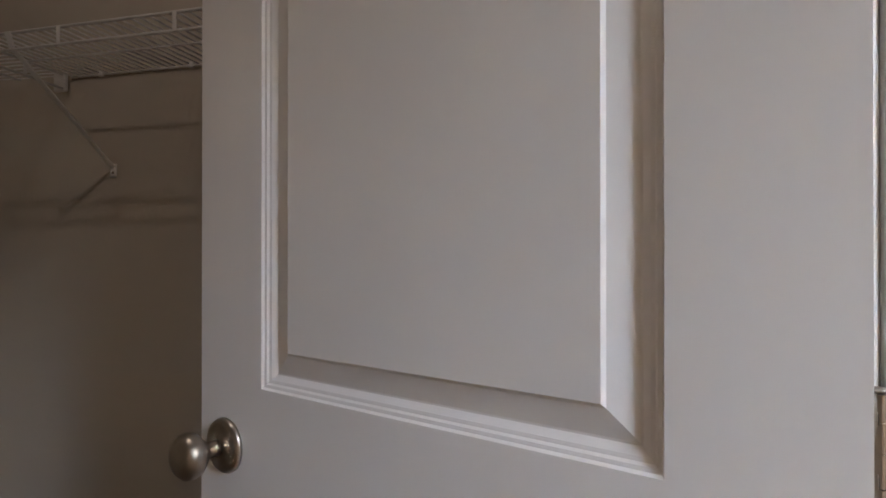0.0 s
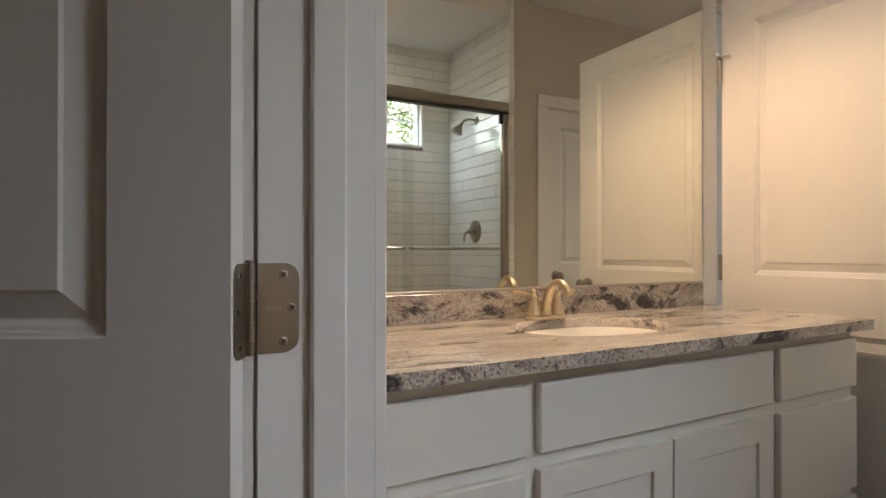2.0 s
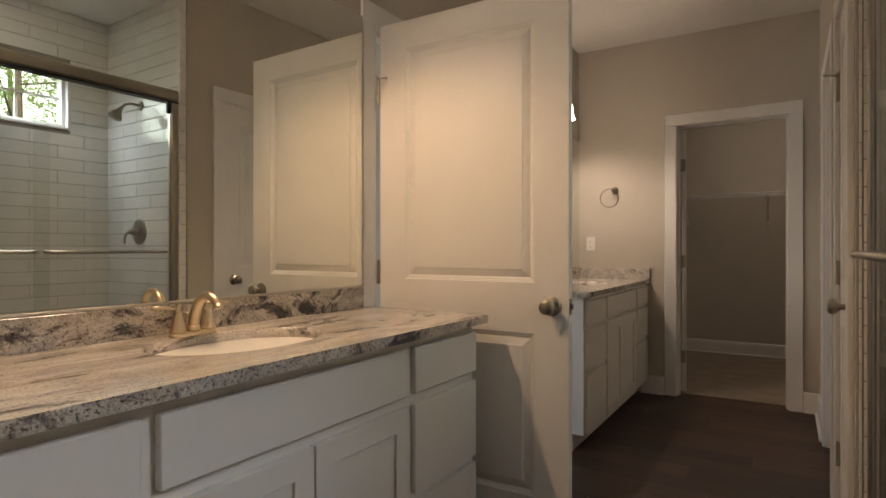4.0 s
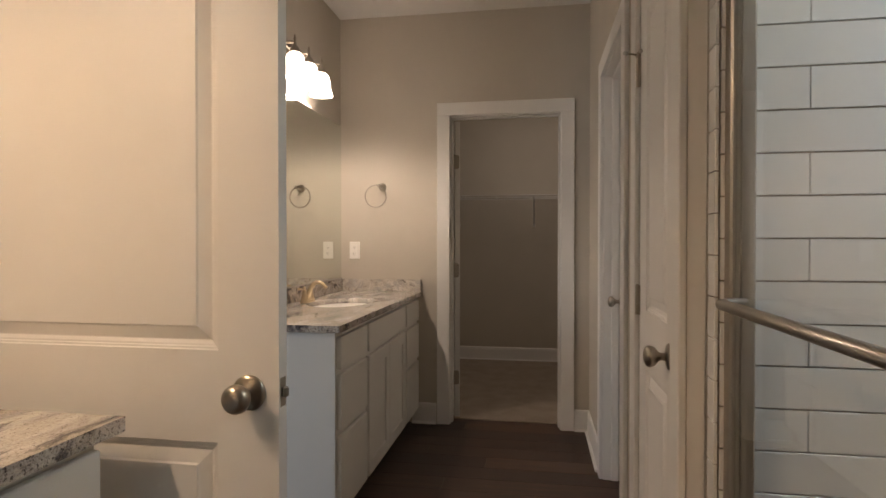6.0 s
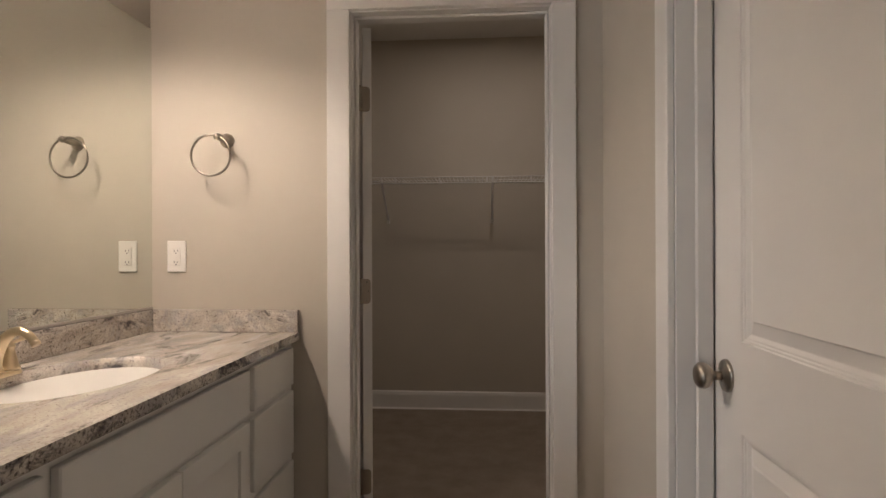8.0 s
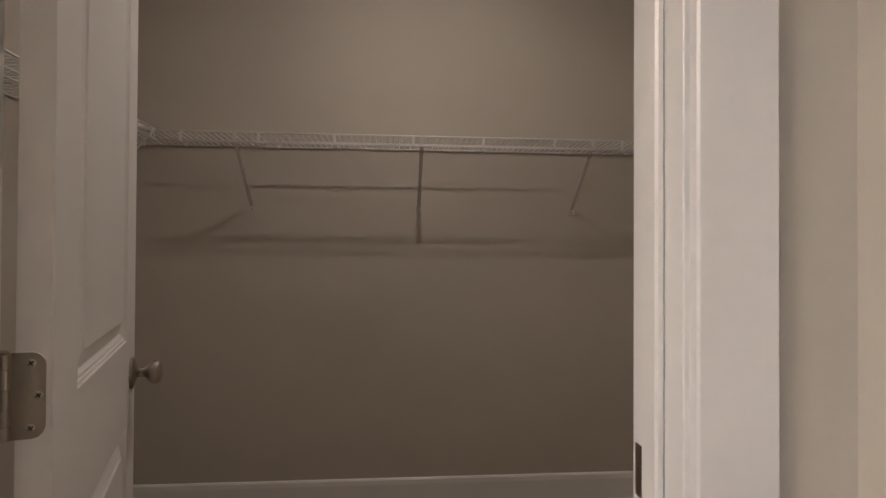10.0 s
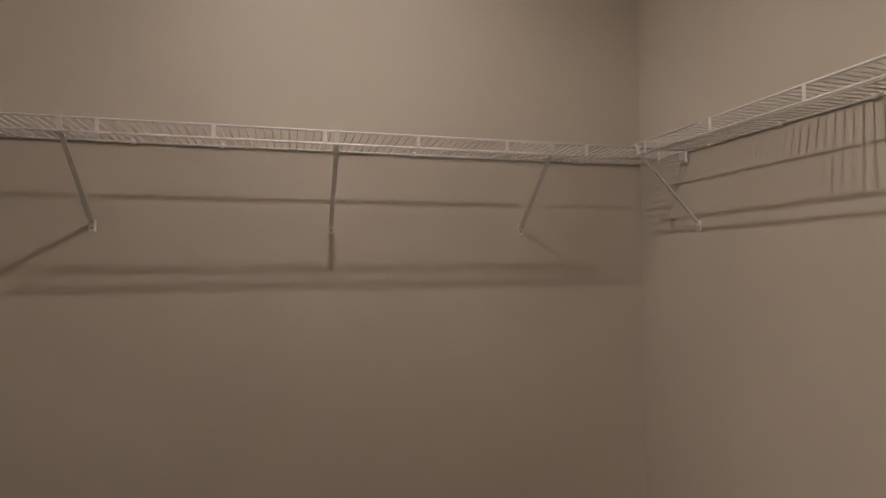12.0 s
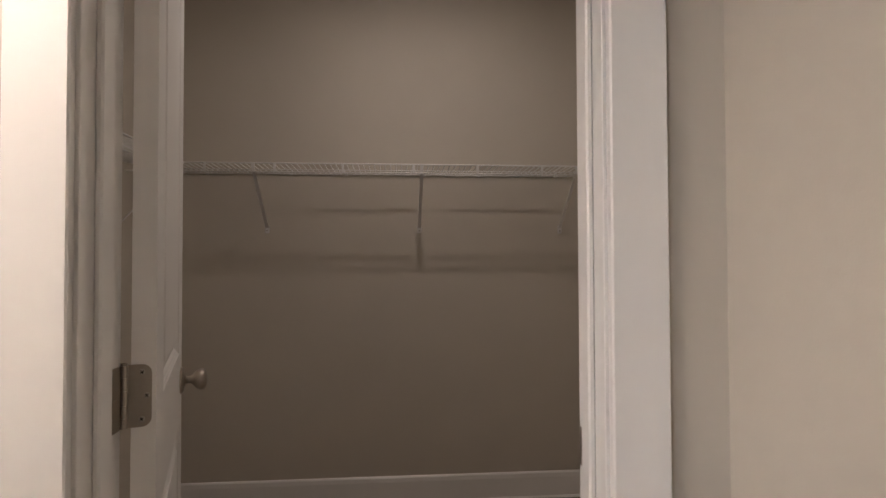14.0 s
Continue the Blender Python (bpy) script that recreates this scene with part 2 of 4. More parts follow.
def lathe(bm, profile, m=None, seg=24):
    """profile: (radius, height) pairs, turned round z; closed at the ends."""
    m = m or Matrix()
    rings = []
    for r, h in profile:
        if r < 1e-6:
            rings.append([bm.verts.new(m @ Vector((0, 0, h)))])
        else:
            rings.append([bm.verts.new(m @ Vector((r * math.cos(a), r * math.sin(a), h))) for a in (2 * math.pi * i / seg for i in range(seg))])
    for a, b in zip(rings, rings[1:]):
        for i in range(seg):
            j = (i + 1) % seg
            q = [a[i % len(a)], a[j % len(a)], b[j % len(b)], b[i % len(b)]]
            u = []
            for v in q:
                if v not in u:
                    u.append(v)
            if len(u) > 2:
                f = bm.faces.new(u)
                f.smooth = True
    for ring, flip in ((rings[0], True), (rings[-1], False)):
        if len(ring) > 2:
            bm.faces.new(ring[::-1] if flip else ring)
    return bm


def tube(bm, pts, radius, seg=8, closed=False):
    """A round bar along points; radius: one number, or one for each point."""
    pts = [Vector(p) for p in pts]
    n = len(pts)
    rad = radius if isinstance(radius, (list, tuple)) else [radius] * n
    rings, up = [], None
    for i, p in enumerate(pts):
        a = pts[i - 1] if (i or closed) else p
        b = pts[(i + 1) % n] if (i < n - 1 or closed) else p
        d = (b - a).normalized()
        if up is None:
            up = Vector((0, 0, 1)) if abs(d.z) < 0.9 else Vector((1, 0, 0))
        s = d.cross(up).normalized()
        up = s.cross(d).normalized()
        rings.append([bm.verts.new(p + (s * math.cos(t) + up * math.sin(t)) * rad[i]) for t in (2 * math.pi * j / seg for j in range(seg))])
    pairs = list(zip(rings, rings[1:])) + ([(rings[-1], rings[0])] if closed else [])
    for a, b in pairs:
        for j in range(seg):
            f = bm.faces.new((a[j], a[(j + 1) % seg], b[(j + 1) % seg], b[j]))
            f.smooth = True
    if not closed:
        bm.faces.new(rings[0][::-1])
        bm.faces.new(rings[-1])
    return bm


def place(bm, m):
    bmesh.ops.transform(bm, matrix=m, verts=bm.verts)
    return bm


def mesh_of(name, bm, material):
    bmesh.ops.recalc_face_normals(bm, faces=bm.faces)
    me = bpy.data.meshes.new(name)
    bm.to_mesh(me)
    bm.free()
    me.materials.append(material)
    return me


def part(name, bm, material, parent, label=""):
    ob = new(name, mesh_of(name, bm, material))
    ob.parent = parent
    return tagged(ob, label)


def struct(name, bm, material, label, category):
    return tagged(new(name, mesh_of(name, bm, material)), label, category, "", "structure")


def empty(name, m, label, category, group="", kind=""):
    ob = new(name)
    ob.empty_display_size = 0.1
    ob.matrix_world = m
    return tagged(ob, label, category, group, kind)


def rounded_plate(bm, w, h, t, r, corners=(1, 1, 1, 1), seg=5):
    """A plate in xz with its face at y = -t .. 0; corners: lower left, lower right, upper right, upper left."""
    pts = []
    cs = ((0, 0, 180), (w, 0, 270), (w, h, 0), (0, h, 90))
    for (cx, cz, a0), on in zip(cs, corners):
        if not on:
            pts.append((cx, cz))
            continue
        ox = r if cx == 0 else w - r
        oz = r if cz == 0 else h - r
        for i in range(seg + 1):
            a = radians(a0 + 90 * i / seg)
            pts.append((ox + r * math.cos(a), oz + r * math.sin(a)))
    f = [bm.verts.new((x, -t, z)) for x, z in pts]
    b = [bm.verts.new((x, 0, z)) for x, z in pts]
    bm.faces.new(f)
    bm.faces.new(b[::-1])
    for i in range(len(pts)):
        j = (i + 1) % len(pts)
        bm.faces.new((f[j], f[i], b[i], b[j]))
    return bm


# ---- walls, floors, ceilings ----
H = DOOR_H + 0.02
J = 0.02
struct("wall_mirror_side", boxes(
    (L - 0.115, L, W1B, D2A - J, 0, TOP), (L - 0.115, L, D2A - J, D2B + J, H, TOP), (L - 0.115, L, D2B + J, E0, 0, TOP)),
    WALL, "beige painted drywall wall behind the vanities", "wall")
struct("wall_right_side", boxes(
    (R, R + 0.115, SH1 + 0.042, D3A - J, 0, TOP), (R, R + 0.115, D3A - J, D3B + J, H, TOP), (R, R + 0.115, D3B + J, D4A - J, 0, TOP),
    (R, R + 0.115, D4A - J, D4B + J, H, TOP), (R, R + 0.115, D4B + J, E0, 0, TOP)),
    WALL, "beige painted drywall wall with two doors", "wall")
struct("wall_right_near", boxes((R, R + 0.115, W1B, SH0 - 0.012, 0, TOP)), WALL, "beige painted drywall wall beside the shower", "wall")
struct("wall_closet_one", boxes(
    (C1L - 0.1, 0.029 - J, W1A, W1B, 0, TOP), (0.029 - J, 0.789 + J, W1A, W1B, H, TOP), (0.789 + J, C1R + 0.1, W1A, W1B, 0, TOP)),
    WALL, "beige painted wall with the first closet doorway", "wall")
struct("wall_end", boxes(
    (C2L - 0.1, 0.003 - J, E0, E1, 0, TOP), (0.003 - J, 0.713 + J, E0, E1, H, TOP), (0.713 + J, C2R + 0.1, E0, E1, 0, TOP)),
    WALL, "beige painted end wall with the second closet doorway", "wall")
struct("wall_closet_two_left", boxes((C2L - 0.1, C2L, E1, C2B, 0, TOP)), WALL, "beige painted closet wall", "wall")
struct("wall_closet_two_right", boxes((C2R, C2R + 0.1, E1, C2B, 0, TOP)), WALL, "beige painted closet wall", "wall")
struct("wall_closet_two_back", boxes((C2L - 0.1, C2R + 0.1, C2B, C2B + 0.1, 0, TOP)), WALL, "beige painted closet back wall", "wall")
struct("wall_closet_one_left", place(boxes((-0.12, 0, -0.05, 1.98, 0, TOP)), pose(C1L, C1B, 0, 0, 0, -C1_SLANT)), WALL, "beige painted closet wall", "wall")
struct("wall_closet_one_right", boxes((C1R, C1R + 0.1, C1B, W1A, 0, TOP)), WALL, "beige painted closet wall", "wall")
struct("wall_closet_one_back", boxes((C1L - 0.1, C1R + 0.1, C1B - 0.1, C1B, 0, TOP)), WALL, "beige painted closet back wall", "wall")
# plain bedroom behind the open door, with the window that its daylight comes from
BX, BY0, BY1 = -3.30, 1.30, 4.30
BW0, BW1 = -2.85, -2.15       # its window
struct("wall_bedroom", boxes(
    (BX - 0.1, BX, BY0 - 0.1, BY1 + 0.1, 0, TOP), (BX, L - 0.115, BY1, BY1 + 0.1, 0, TOP),
    (BX, BW0, BY0 - 0.1, BY0, 0, TOP), (BW1, L - 0.115, BY0 - 0.1, BY0, 0, TOP), (BW0, BW1, BY0 - 0.1, BY0, 0, 0.75), (BW0, BW1, BY0 - 0.1, BY0, 2.10, TOP)),
    WALL, "plain beige walls of the room behind the open door", "wall")
lamp_area("bedroom_window_light", ((BW0 + BW1) / 2, BY0 + 0.01, 1.42), ((BW0 + BW1) / 2, 4, 1.2), BEDROOM_WATTS, DAYLIGHT, BW1 - BW0 - 0.04, 1.30)
struct("ceiling_bedroom", boxes((BX - 0.1, L - 0.7, BY0 - 0.1, BY1 + 0.1, TOP, TOP + 0.1)), CEIL, "off-white painted ceiling", "ceiling")
struct("carpet_bedroom", boxes((BX, L - 0.7, BY0, BY1, -0.1, 0.006)), CARPET, "beige-brown cut pile carpet", "carpet")
struct("wall_toilet_room", boxes((R + 0.75, R + 0.85, SH1 + 0.09, E0, 0, TOP)), WALL, "plain beige wall behind the closed doors", "wall")

struct("ceiling_bathroom", boxes((L - 0.7, R + 0.85, W1A, E1 - 0.06, TOP, TOP + 0.1)), CEIL, "off-white painted ceiling", "ceiling")
struct("ceiling_shower", boxes((R + 0.004, SHX, SH0, SH1, SOFFIT, TOP - 0.002)), CEIL, "white painted shower ceiling", "ceiling")
struct("ceiling_closet_two", boxes((C2L - 0.1, C2R + 0.1, E1 - 0.06, C2B + 0.1, TOP, TOP + 0.1)), CEIL, "off-white painted closet ceiling", "ceiling")
struct("ceiling_closet_one", boxes((C1L - 0.1, C1R + 0.1, C1B - 0.1, W1A, TOP, TOP + 0.1)), CEIL, "off-white painted closet ceiling", "ceiling")

floor = struct("floor", boxes((L - 0.7, R + 0.85, W1B - 0.02, E1 + 0.004, -0.12, -0.012)), paint("subfloor", (0.03, 0.022, 0.018), 0.9), "dark brown wood plank floor", "floor")
struct("carpet_closet_two", boxes((C2L, C2R, E1 + 0.004, C2B, -0.1, 0.006)), CARPET, "beige-brown cut pile carpet", "carpet")
struct("carpet_closet_one", boxes((C1L, C1R, C1B, W1B - 0.02, -0.1, 0.006)), CARPET, "beige-brown cut pile carpet", "carpet")


def baseboard(name, p, q, inward):
    """From p to q along a wall face; inward: unit direction into the room."""
    p, q, n = Vector((*p, 0)), Vector((*q, 0)), Vector((*inward, 0))
    d = q - p
    bm = bmesh.new()
    prof = ((0, 0), (0.014, 0), (0.014, 0.108), (0.011, 0.128), (0.006, 0.134), (0, 0.136))
    a = [bm.verts.new(p + n * y + Vector((0, 0, z))) for y, z in prof]
    b = [bm.verts.new(q + n * y + Vector((0, 0, z))) for y, z in prof]
    for i in range(len(prof)):
        j = (i + 1) % len(prof)
        bm.faces.new((a[i], a[j], b[j], b[i]))
    bm.faces.new(a)
    bm.faces.new(b[::-1])
    # quarter-round shoe at its foot
    r = 0.014
    a = [bm.verts.new(p + n * (0.0142 + y) + Vector((0, 0, z))) for y, z in ((0, 0), (r, 0), (r * 0.9, r * 0.6), (r * 0.5, r * 0.95), (0, r * 1.05))]
    b = [bm.verts.new(v.co + d) for v in a]
    for i in range(5):
        j = (i + 1) % 5
        bm.faces.new((a[i], a[j], b[j], b[i]))
    bm.faces.new(a)
    bm.faces.new(b[::-1])
    return struct(name, bm, TRIM, "white painted wooden baseboard along the wall", "baseboard")


baseboard("baseboard_1", (-0.255, E0), (-0.092, E0), (0, -1))
baseboard("baseboard_2", (0.805, E0), (R, E0), (0, -1))
baseboard("baseboard_3", (R, D4B + 0.092), (R, E0 - 0.0285), (-1, 0))
baseboard("baseboard_4", (R, D3B + 0.092), (R, D4A - 0.092), (-1, 0))
baseboard("baseboard_5", (R, SH1 + 0.06), (R, D3A - 0.092), (-1, 0))
baseboard("baseboard_6", (C2L, C2B), (C2R, C2B), (0, -1))
baseboard("baseboard_7", (C2R, E1), (C2R, C2B - 0.029), (-1, 0))
baseboard("baseboard_8", (C2L, E1), (C2L, C2B - 0.029), (1, 0))
baseboard("baseboard_10", (C1L + 0.029, C1B), (C1R, C1B), (0, 1))
baseboard("baseboard_11", (L, D2B + 0.092), (L, 4.04), (1, 0))
baseboard("baseboard_12", (R, W1B), (R, SH0 - 0.02), (-1, 0))

# ---- door frames and doors ----
HINGE_Z = (0.28, 1.014, 1.755)
HINGE_H = 0.096


def screws(name, parent, spots, m):
    """Small countersunk screws; spots in the plate's plane."""
    made = None
    for x, z in spots:
        mm = m @ pose(x, 0, z, 90)
        if made is None:
            bm = bmesh.new()
            lathe(bm, [(0.0046, 0), (0.0046, 0.0004), (0.0042, 0.0006), (0, 0.0007)], seg=16)
            flat = len(bm.faces)
            box(bm, -0.0031, 0.0031, -0.0008, 0.0008, 0.0006, 0.0011)
            box(bm, -0.0008, 0.0008, -0.0031, 0.0031, 0.0006, 0.0011)
            bm.faces.ensure_lookup_table()
            for f in bm.faces[flat:]:
                f.material_index = 1
            made = mesh_of(name, bm, SCREW_FACE)
            made.materials.append(DARK)
        ob = new(name, made)
        ob.parent = parent
        ob.matrix_local = mm @ Matrix.Rotation(radians(35), 4, "Z")


def door_frame(name, m, w, d, stop, label, casing=0.084, back=True, casing_right=None, hinge_side=None, hinge_y=0.0, strike=None):
    """An opening of width w through a wall of depth d: local x along the wall, y into it."""
    f = empty(name, m, label, "door frame", "", "structure")
    h, t, rv, c = DOOR_H, 0.019, 0.005, 0.018
    cr = casing_right or casing
    part("jamb", boxes((-t, 0, 0, d, 0, h), bevel=0.001), TRIM, f)
    part("jamb", boxes((w, w + t, 0, d, 0, h), bevel=0.001), TRIM, f)
    part("head_jamb", boxes((-t, w + t, 0, d, h, h + t), bevel=0.001), TRIM, f)
    s0, s1 = stop
    part("stop", boxes((0.0002, 0.011, s0, s1, 0, h - 0.011), bevel=0.003), TRIM, f)
    part("stop", boxes((w - 0.011, w - 0.0002, s0, s1, 0, h - 0.011), bevel=0.003), TRIM, f)
    part("head_stop", boxes((0.0002, w - 0.0002, s0, s1, h - 0.011, h - 0.0002), bevel=0.003), TRIM, f)
    for y0, y1 in ((-c, -0.0002),) + (((d + 0.0002, d + c),) if back else ()):
        part("side_casing", boxes((-rv - casing, -rv, y0, y1, 0, h + rv), bevel=0.0025), TRIM, f)
        part("side_casing", boxes((w + rv, w + rv + cr, y0, y1, 0, h + rv), bevel=0.0025), TRIM, f)
        part("head_casing", boxes((-rv - casing, w + rv + cr, y0, y1, h + rv + 0.0004, h + rv + 0.084), bevel=0.0025), TRIM, f)
    if hinge_side is not None:
        for z in HINGE_Z:
            bm = bmesh.new()
            # the leaf lies in the yz plane of the jamb
            y_in = hinge_y
            sgn = 1 if y_in < d / 2 else -1
            rounded_plate(bm, 0.044, HINGE_H, 0.0016, 0.016, (0, 1, 1, 0))
            if hinge_side == "low":
                mm = Matrix(((0, -1, 0, 0.0002), (sgn, 0, 0, y_in), (0, 0, 1, z - HINGE_H / 2), (0, 0, 0, 1)))
            else:
                mm = Matrix(((0, 1, 0, w - 0.0002), (sgn, 0, 0, y_in), (0, 0, 1, z - HINGE_H / 2), (0, 0, 0, 1)))
            leaf = part("hinge_leaf", place(bm, mm), HINGE, f, "satin nickel hinge leaf with rounded corners")
            screws("screw", leaf, ((0.027, 0.012), (0.036, HINGE_H / 2), (0.027, HINGE_H - 0.012)), mm @ Matrix.Translation((0, -0.0016, 0)))
            marks = boxes(*[(0.009 + 0.0032 * i, 0.0112 + 0.0032 * i, -0.0018, -0.0015, HINGE_H / 2 - 0.0018, HINGE_H / 2 + 0.0016) for i in range(5)])
            part("stamped_mark", place(marks, mm), SCREW_FACE, leaf)
    if strike is not None:
        side, sy = strike
        x = 0.0002 if side == "low" else w - 0.0018
        part("strike_plate", boxes((x, x + 0.0016, sy - 0.015, sy + 0.015, 0.895, 0.955), bevel=0.0005), HINGE, f, "satin nickel strike plate")
    return f


def knob_mesh(side):
    """A round knob with its rose, turned round local y; side +1 or -1."""
    bm = bmesh.new()
    lathe(bm, [(0.0, 0.0), (0.034, 0.0), (0.0345, 0.003), (0.032, 0.0065), (0.027, 0.0085), (0.0145, 0.0100), (0.0115, 0.013)], seg=32)
    rose = place(bm, Matrix.Rotation(radians(-90 * side), 4, "X"))
    bm = bmesh.new()
    lathe(bm, [(0.0105, 0.0125), (0.0095, 0.020), (0.0105, 0.027), (0.017, 0.033), (0.0245, 0.040), (0.0275, 0.048), (0.0265, 0.056), (0.021, 0.062), (0.012, 0.0650), (0.0, 0.0658)], seg=32)
    ball = place(bm, Matrix.Rotation(radians(-90 * side), 4, "X"))
    return rose, ball


def leaf_mesh(w, h, t, stile, free, panels):
    """A moulded two-panel leaf: x 0..w, y 0..t, z 0..h; panels: (z0, z1)."""
    bm = bmesh.new()
    x0, x1 = stile, w - free
    steps = ((0.0, 0.0), (0.002, 0.003), (0.0055, 0.0035), (0.0075, 0.0058), (0.011, 0.0065), (0.0175, 0.0105), (0.0195, 0.0105), (0.0430, 0.0035), (0.0465, 0.0006), (0.0480, 0.0006))

    def quad(a, b, c, d, y):
        bm.faces.new([bm.verts.new((x, y, z)) for x, z in (a, b, c, d)])

    for y, sg in ((0.0, 1), (t, -1)):
        quad((0, 0), (x0, 0), (x0, h), (0, h), y)
        quad((x1, 0), (w, 0), (w, h), (x1, h), y)
        zs = [0.0]
        for z0, z1 in panels:
            zs += [z0, z1]
        zs.append(h)
        for a, b in zip(zs[::2], zs[1::2]):
            quad((x0, a), (x1, a), (x1, b), (x0, b), y)
        for z0, z1 in panels:
            prev = None
            for off, dep in steps:
                ring = [bm.verts.new((x, y + sg * dep, z)) for x, z in ((x0 + off, z0 + off), (x1 - off, z0 + off), (x1 - off, z1 - off), (x0 + off, z1 - off))]
                if prev:
                    for i in range(4):
                        bm.faces.new((prev[i], prev[(i + 1) % 4], ring[(i + 1) % 4], ring[i]))
                prev = ring
            bm.faces.new(prev)
    for a, b in (((0, 0), (w, 0)), ((w, 0), (w, h)), ((w, h), (0, h)), ((0, h), (0, 0))):
        bm.faces.new([bm.verts.new(p) for p in ((a[0], 0, a[1]), (b[0], 0, b[1]), (b[0], t, b[1]), (a[0], t, a[1]))])
    bmesh.ops.remove_doubles(bm, verts=bm.verts, dist=0.0002)
    return bm


def door(name, pivot, turn, w, side, label, pin_stop=False, stile=0.125, free=None, backset=0.062):
    """A leaf hung on the z axis through pivot; side +1: the leaf lies to local +y of the pins, -1: to -y."""
    d = empty(name, pose(*pivot, 0, 0, turn), label, "door", "", "structure")
    t, h = 0.035, DOOR_H - 0.016
    y0 = 0.009 if side > 0 else -0.009 - t
    bm = leaf_mesh(w - 0.006, h, t, stile, free or stile, ((0.225, 0.799), (0.979, 1.905)))
    part("leaf", place(bm, Matrix.Translation((0.004, y0, 0.012))), DOOR, d)
    for sg, face in ((-1, y0), (1, y0 + t)):
        rose, ball = knob_mesh(sg)
        m = Matrix.Translation((w - backset, face, 0.912))
        k = part("knob", place(ball, m), NICKEL, d, "brushed nickel round knob")
        part("rose", place(rose, m), NICKEL, k)
    part("latch_plate", boxes((w - 0.0022, w - 0.0012, y0 + 0.006, y0 + t - 0.006, 0.884, 0.940), bevel=0.0004), HINGE, d, "satin nickel latch plate on the edge")
    part("latch_bolt", boxes((w - 0.0012, w + 0.009, y0 + 0.011, y0 + t - 0.011, 0.902, 0.922), bevel=0.003), HINGE, d)
    for i, z in enumerate(HINGE_Z):
        bm = bmesh.new()
        a, b = z - HINGE_H / 2, z + HINGE_H / 2
        prof = [(0.0, a)]
        for q in (0, 0.17, 0.37, 0.60, 0.81):
            nxt = {0: 0.17, 0.17: 0.37, 0.37: 0.60, 0.60: 0.81, 0.81: 1.0}[q]
            prof += [(0.0040, a + HINGE_H * q + 0.0005), (0.0058, a + HINGE_H * q + 0.0006), (0.0058, a + HINGE_H * nxt - 0.0006), (0.0040, a + HINGE_H * nxt - 0.0005)]
        lathe(bm, prof + [(0.0, b)], seg=18)
        for f in bm.faces:
            f.smooth = False
        lathe(bm, [(0.0040, b), (0.0050, b + 0.0010), (0.0046, b + 0.003), (0.0, b + 0.0040)], seg=14)
        barrel = part("hinge", bm, HINGE, d, "satin nickel butt hinge")
        bm = bmesh.new()
        rounded_plate(bm, 0.034, HINGE_H, 0.0016, 0.014, (0, 1, 1, 0))
        mm = Matrix(((0, 1, 0, 0.0038), (side, 0, 0, side * 0.004), (0, 0, 1, a), (0, 0, 0, 1)))
        leaf = part("hinge_leaf", place(bm, mm), HINGE, barrel)
        if i == 1:
            screws("screw", d, ((0.020, 0.012), (0.027, HINGE_H / 2), (0.020, HINGE_H - 0.012)), mm @ Matrix.Translation((0, -0.0016, 0)))
        if pin_stop and i == 2:
            bm = bmesh.new()
            tube(bm, [(0.0, 0, b + 0.009), (0.012, -0.020, b + 0.009), (0.022, -0.040, b + 0.009)], 0.0032)
            tube(bm, [(0.0, 0, b + 0.009), (0.022, -0.006, b + 0.009), (0.040, -0.002, b + 0.009)], 0.0028)
            lathe(bm, [(0.0075, b + 0.003), (0.0085, b + 0.006), (0.0085, b + 0.012), (0.006, b + 0.015), (0, b + 0.016)], seg=14)
            st = part("pin_stop", bm, HINGE, d, "satin nickel hinge pin door stop")
            bm = bmesh.new()
            tube(bm, [(0.021, -0.038, b + 0.009), (0.027, -0.048, b + 0.009)], 0.006, 10)
            tube(bm, [(0.038, -0.002, b + 0.009), (0.044, 0.004, b + 0.009)], 0.0055, 10)
            part("bumper", bm, RUBBER, st, "pale rubber bumper")
    return d


door_frame("door_frame_1", pose(0.789, W1B, 0, 0, 0, 180), 0.760, W1B - W1A, (0.037, 0.078), "white painted frame of the first closet doorway",
           casing=0.075, casing_right=0.084, hinge_side="high", hinge_y=W1B - W1A, strike=("low", 0.108))
door_frame("door_frame_2", pose(L, D2A, 0, 0, 0, 90), D2B - D2A, 0.115, (0.038, 0.074), "white painted frame of the bedroom doorway", back=False, hinge_side="low", hinge_y=0.0)
door_frame("door_frame_3", pose(R, D3B, 0, 0, 0, -90), D3B - D3A, 0.115, (0.038, 0.074), "white painted frame of a narrow closet door", back=False)
door_frame("door_frame_4", pose(R, D4B, 0, 0, 0, -90), D4B - D4A, 0.115, (0.040, 0.076), "white painted frame of the toilet room door", back=False)
door_frame("door_frame_5", pose(0.003, E0, 0, 0, 0, 0), 0.71, E1 - E0, (0.036, 0.072), "white painted frame of the second closet doorway",
           hinge_side="low", hinge_y=E1 - E0, strike=("high", 0.092))

door("door_1", (0.036, W1A - 0.009, 0), -117.8, 0.703, 1, "white two-panel door standing open into the closet", stile=0.118, free=0.124, backset=0.056)
door("door_2", (L + 0.027, D2A - 0.004, 0), 0, 0.812, 1, "white two-panel door standing open beside the vanity", pin_stop=True)
door("door_3", (R - 0.009, D3B + 0.001, 0), -90, 0.490, 1, "white narrow two-panel door, closed", pin_stop=True, stile=0.100)
door("door_4", (R + 0.115 + 0.009, D4A - 0.002, 0), 90, 0.698, 1, "white two-panel door, closed, in a deep frame")
door("door_5", (0.006, E1 + 0.010, 0), 107.0, 0.708, -1, "white two-panel door standing open into the closet")

# ---- vanities ----


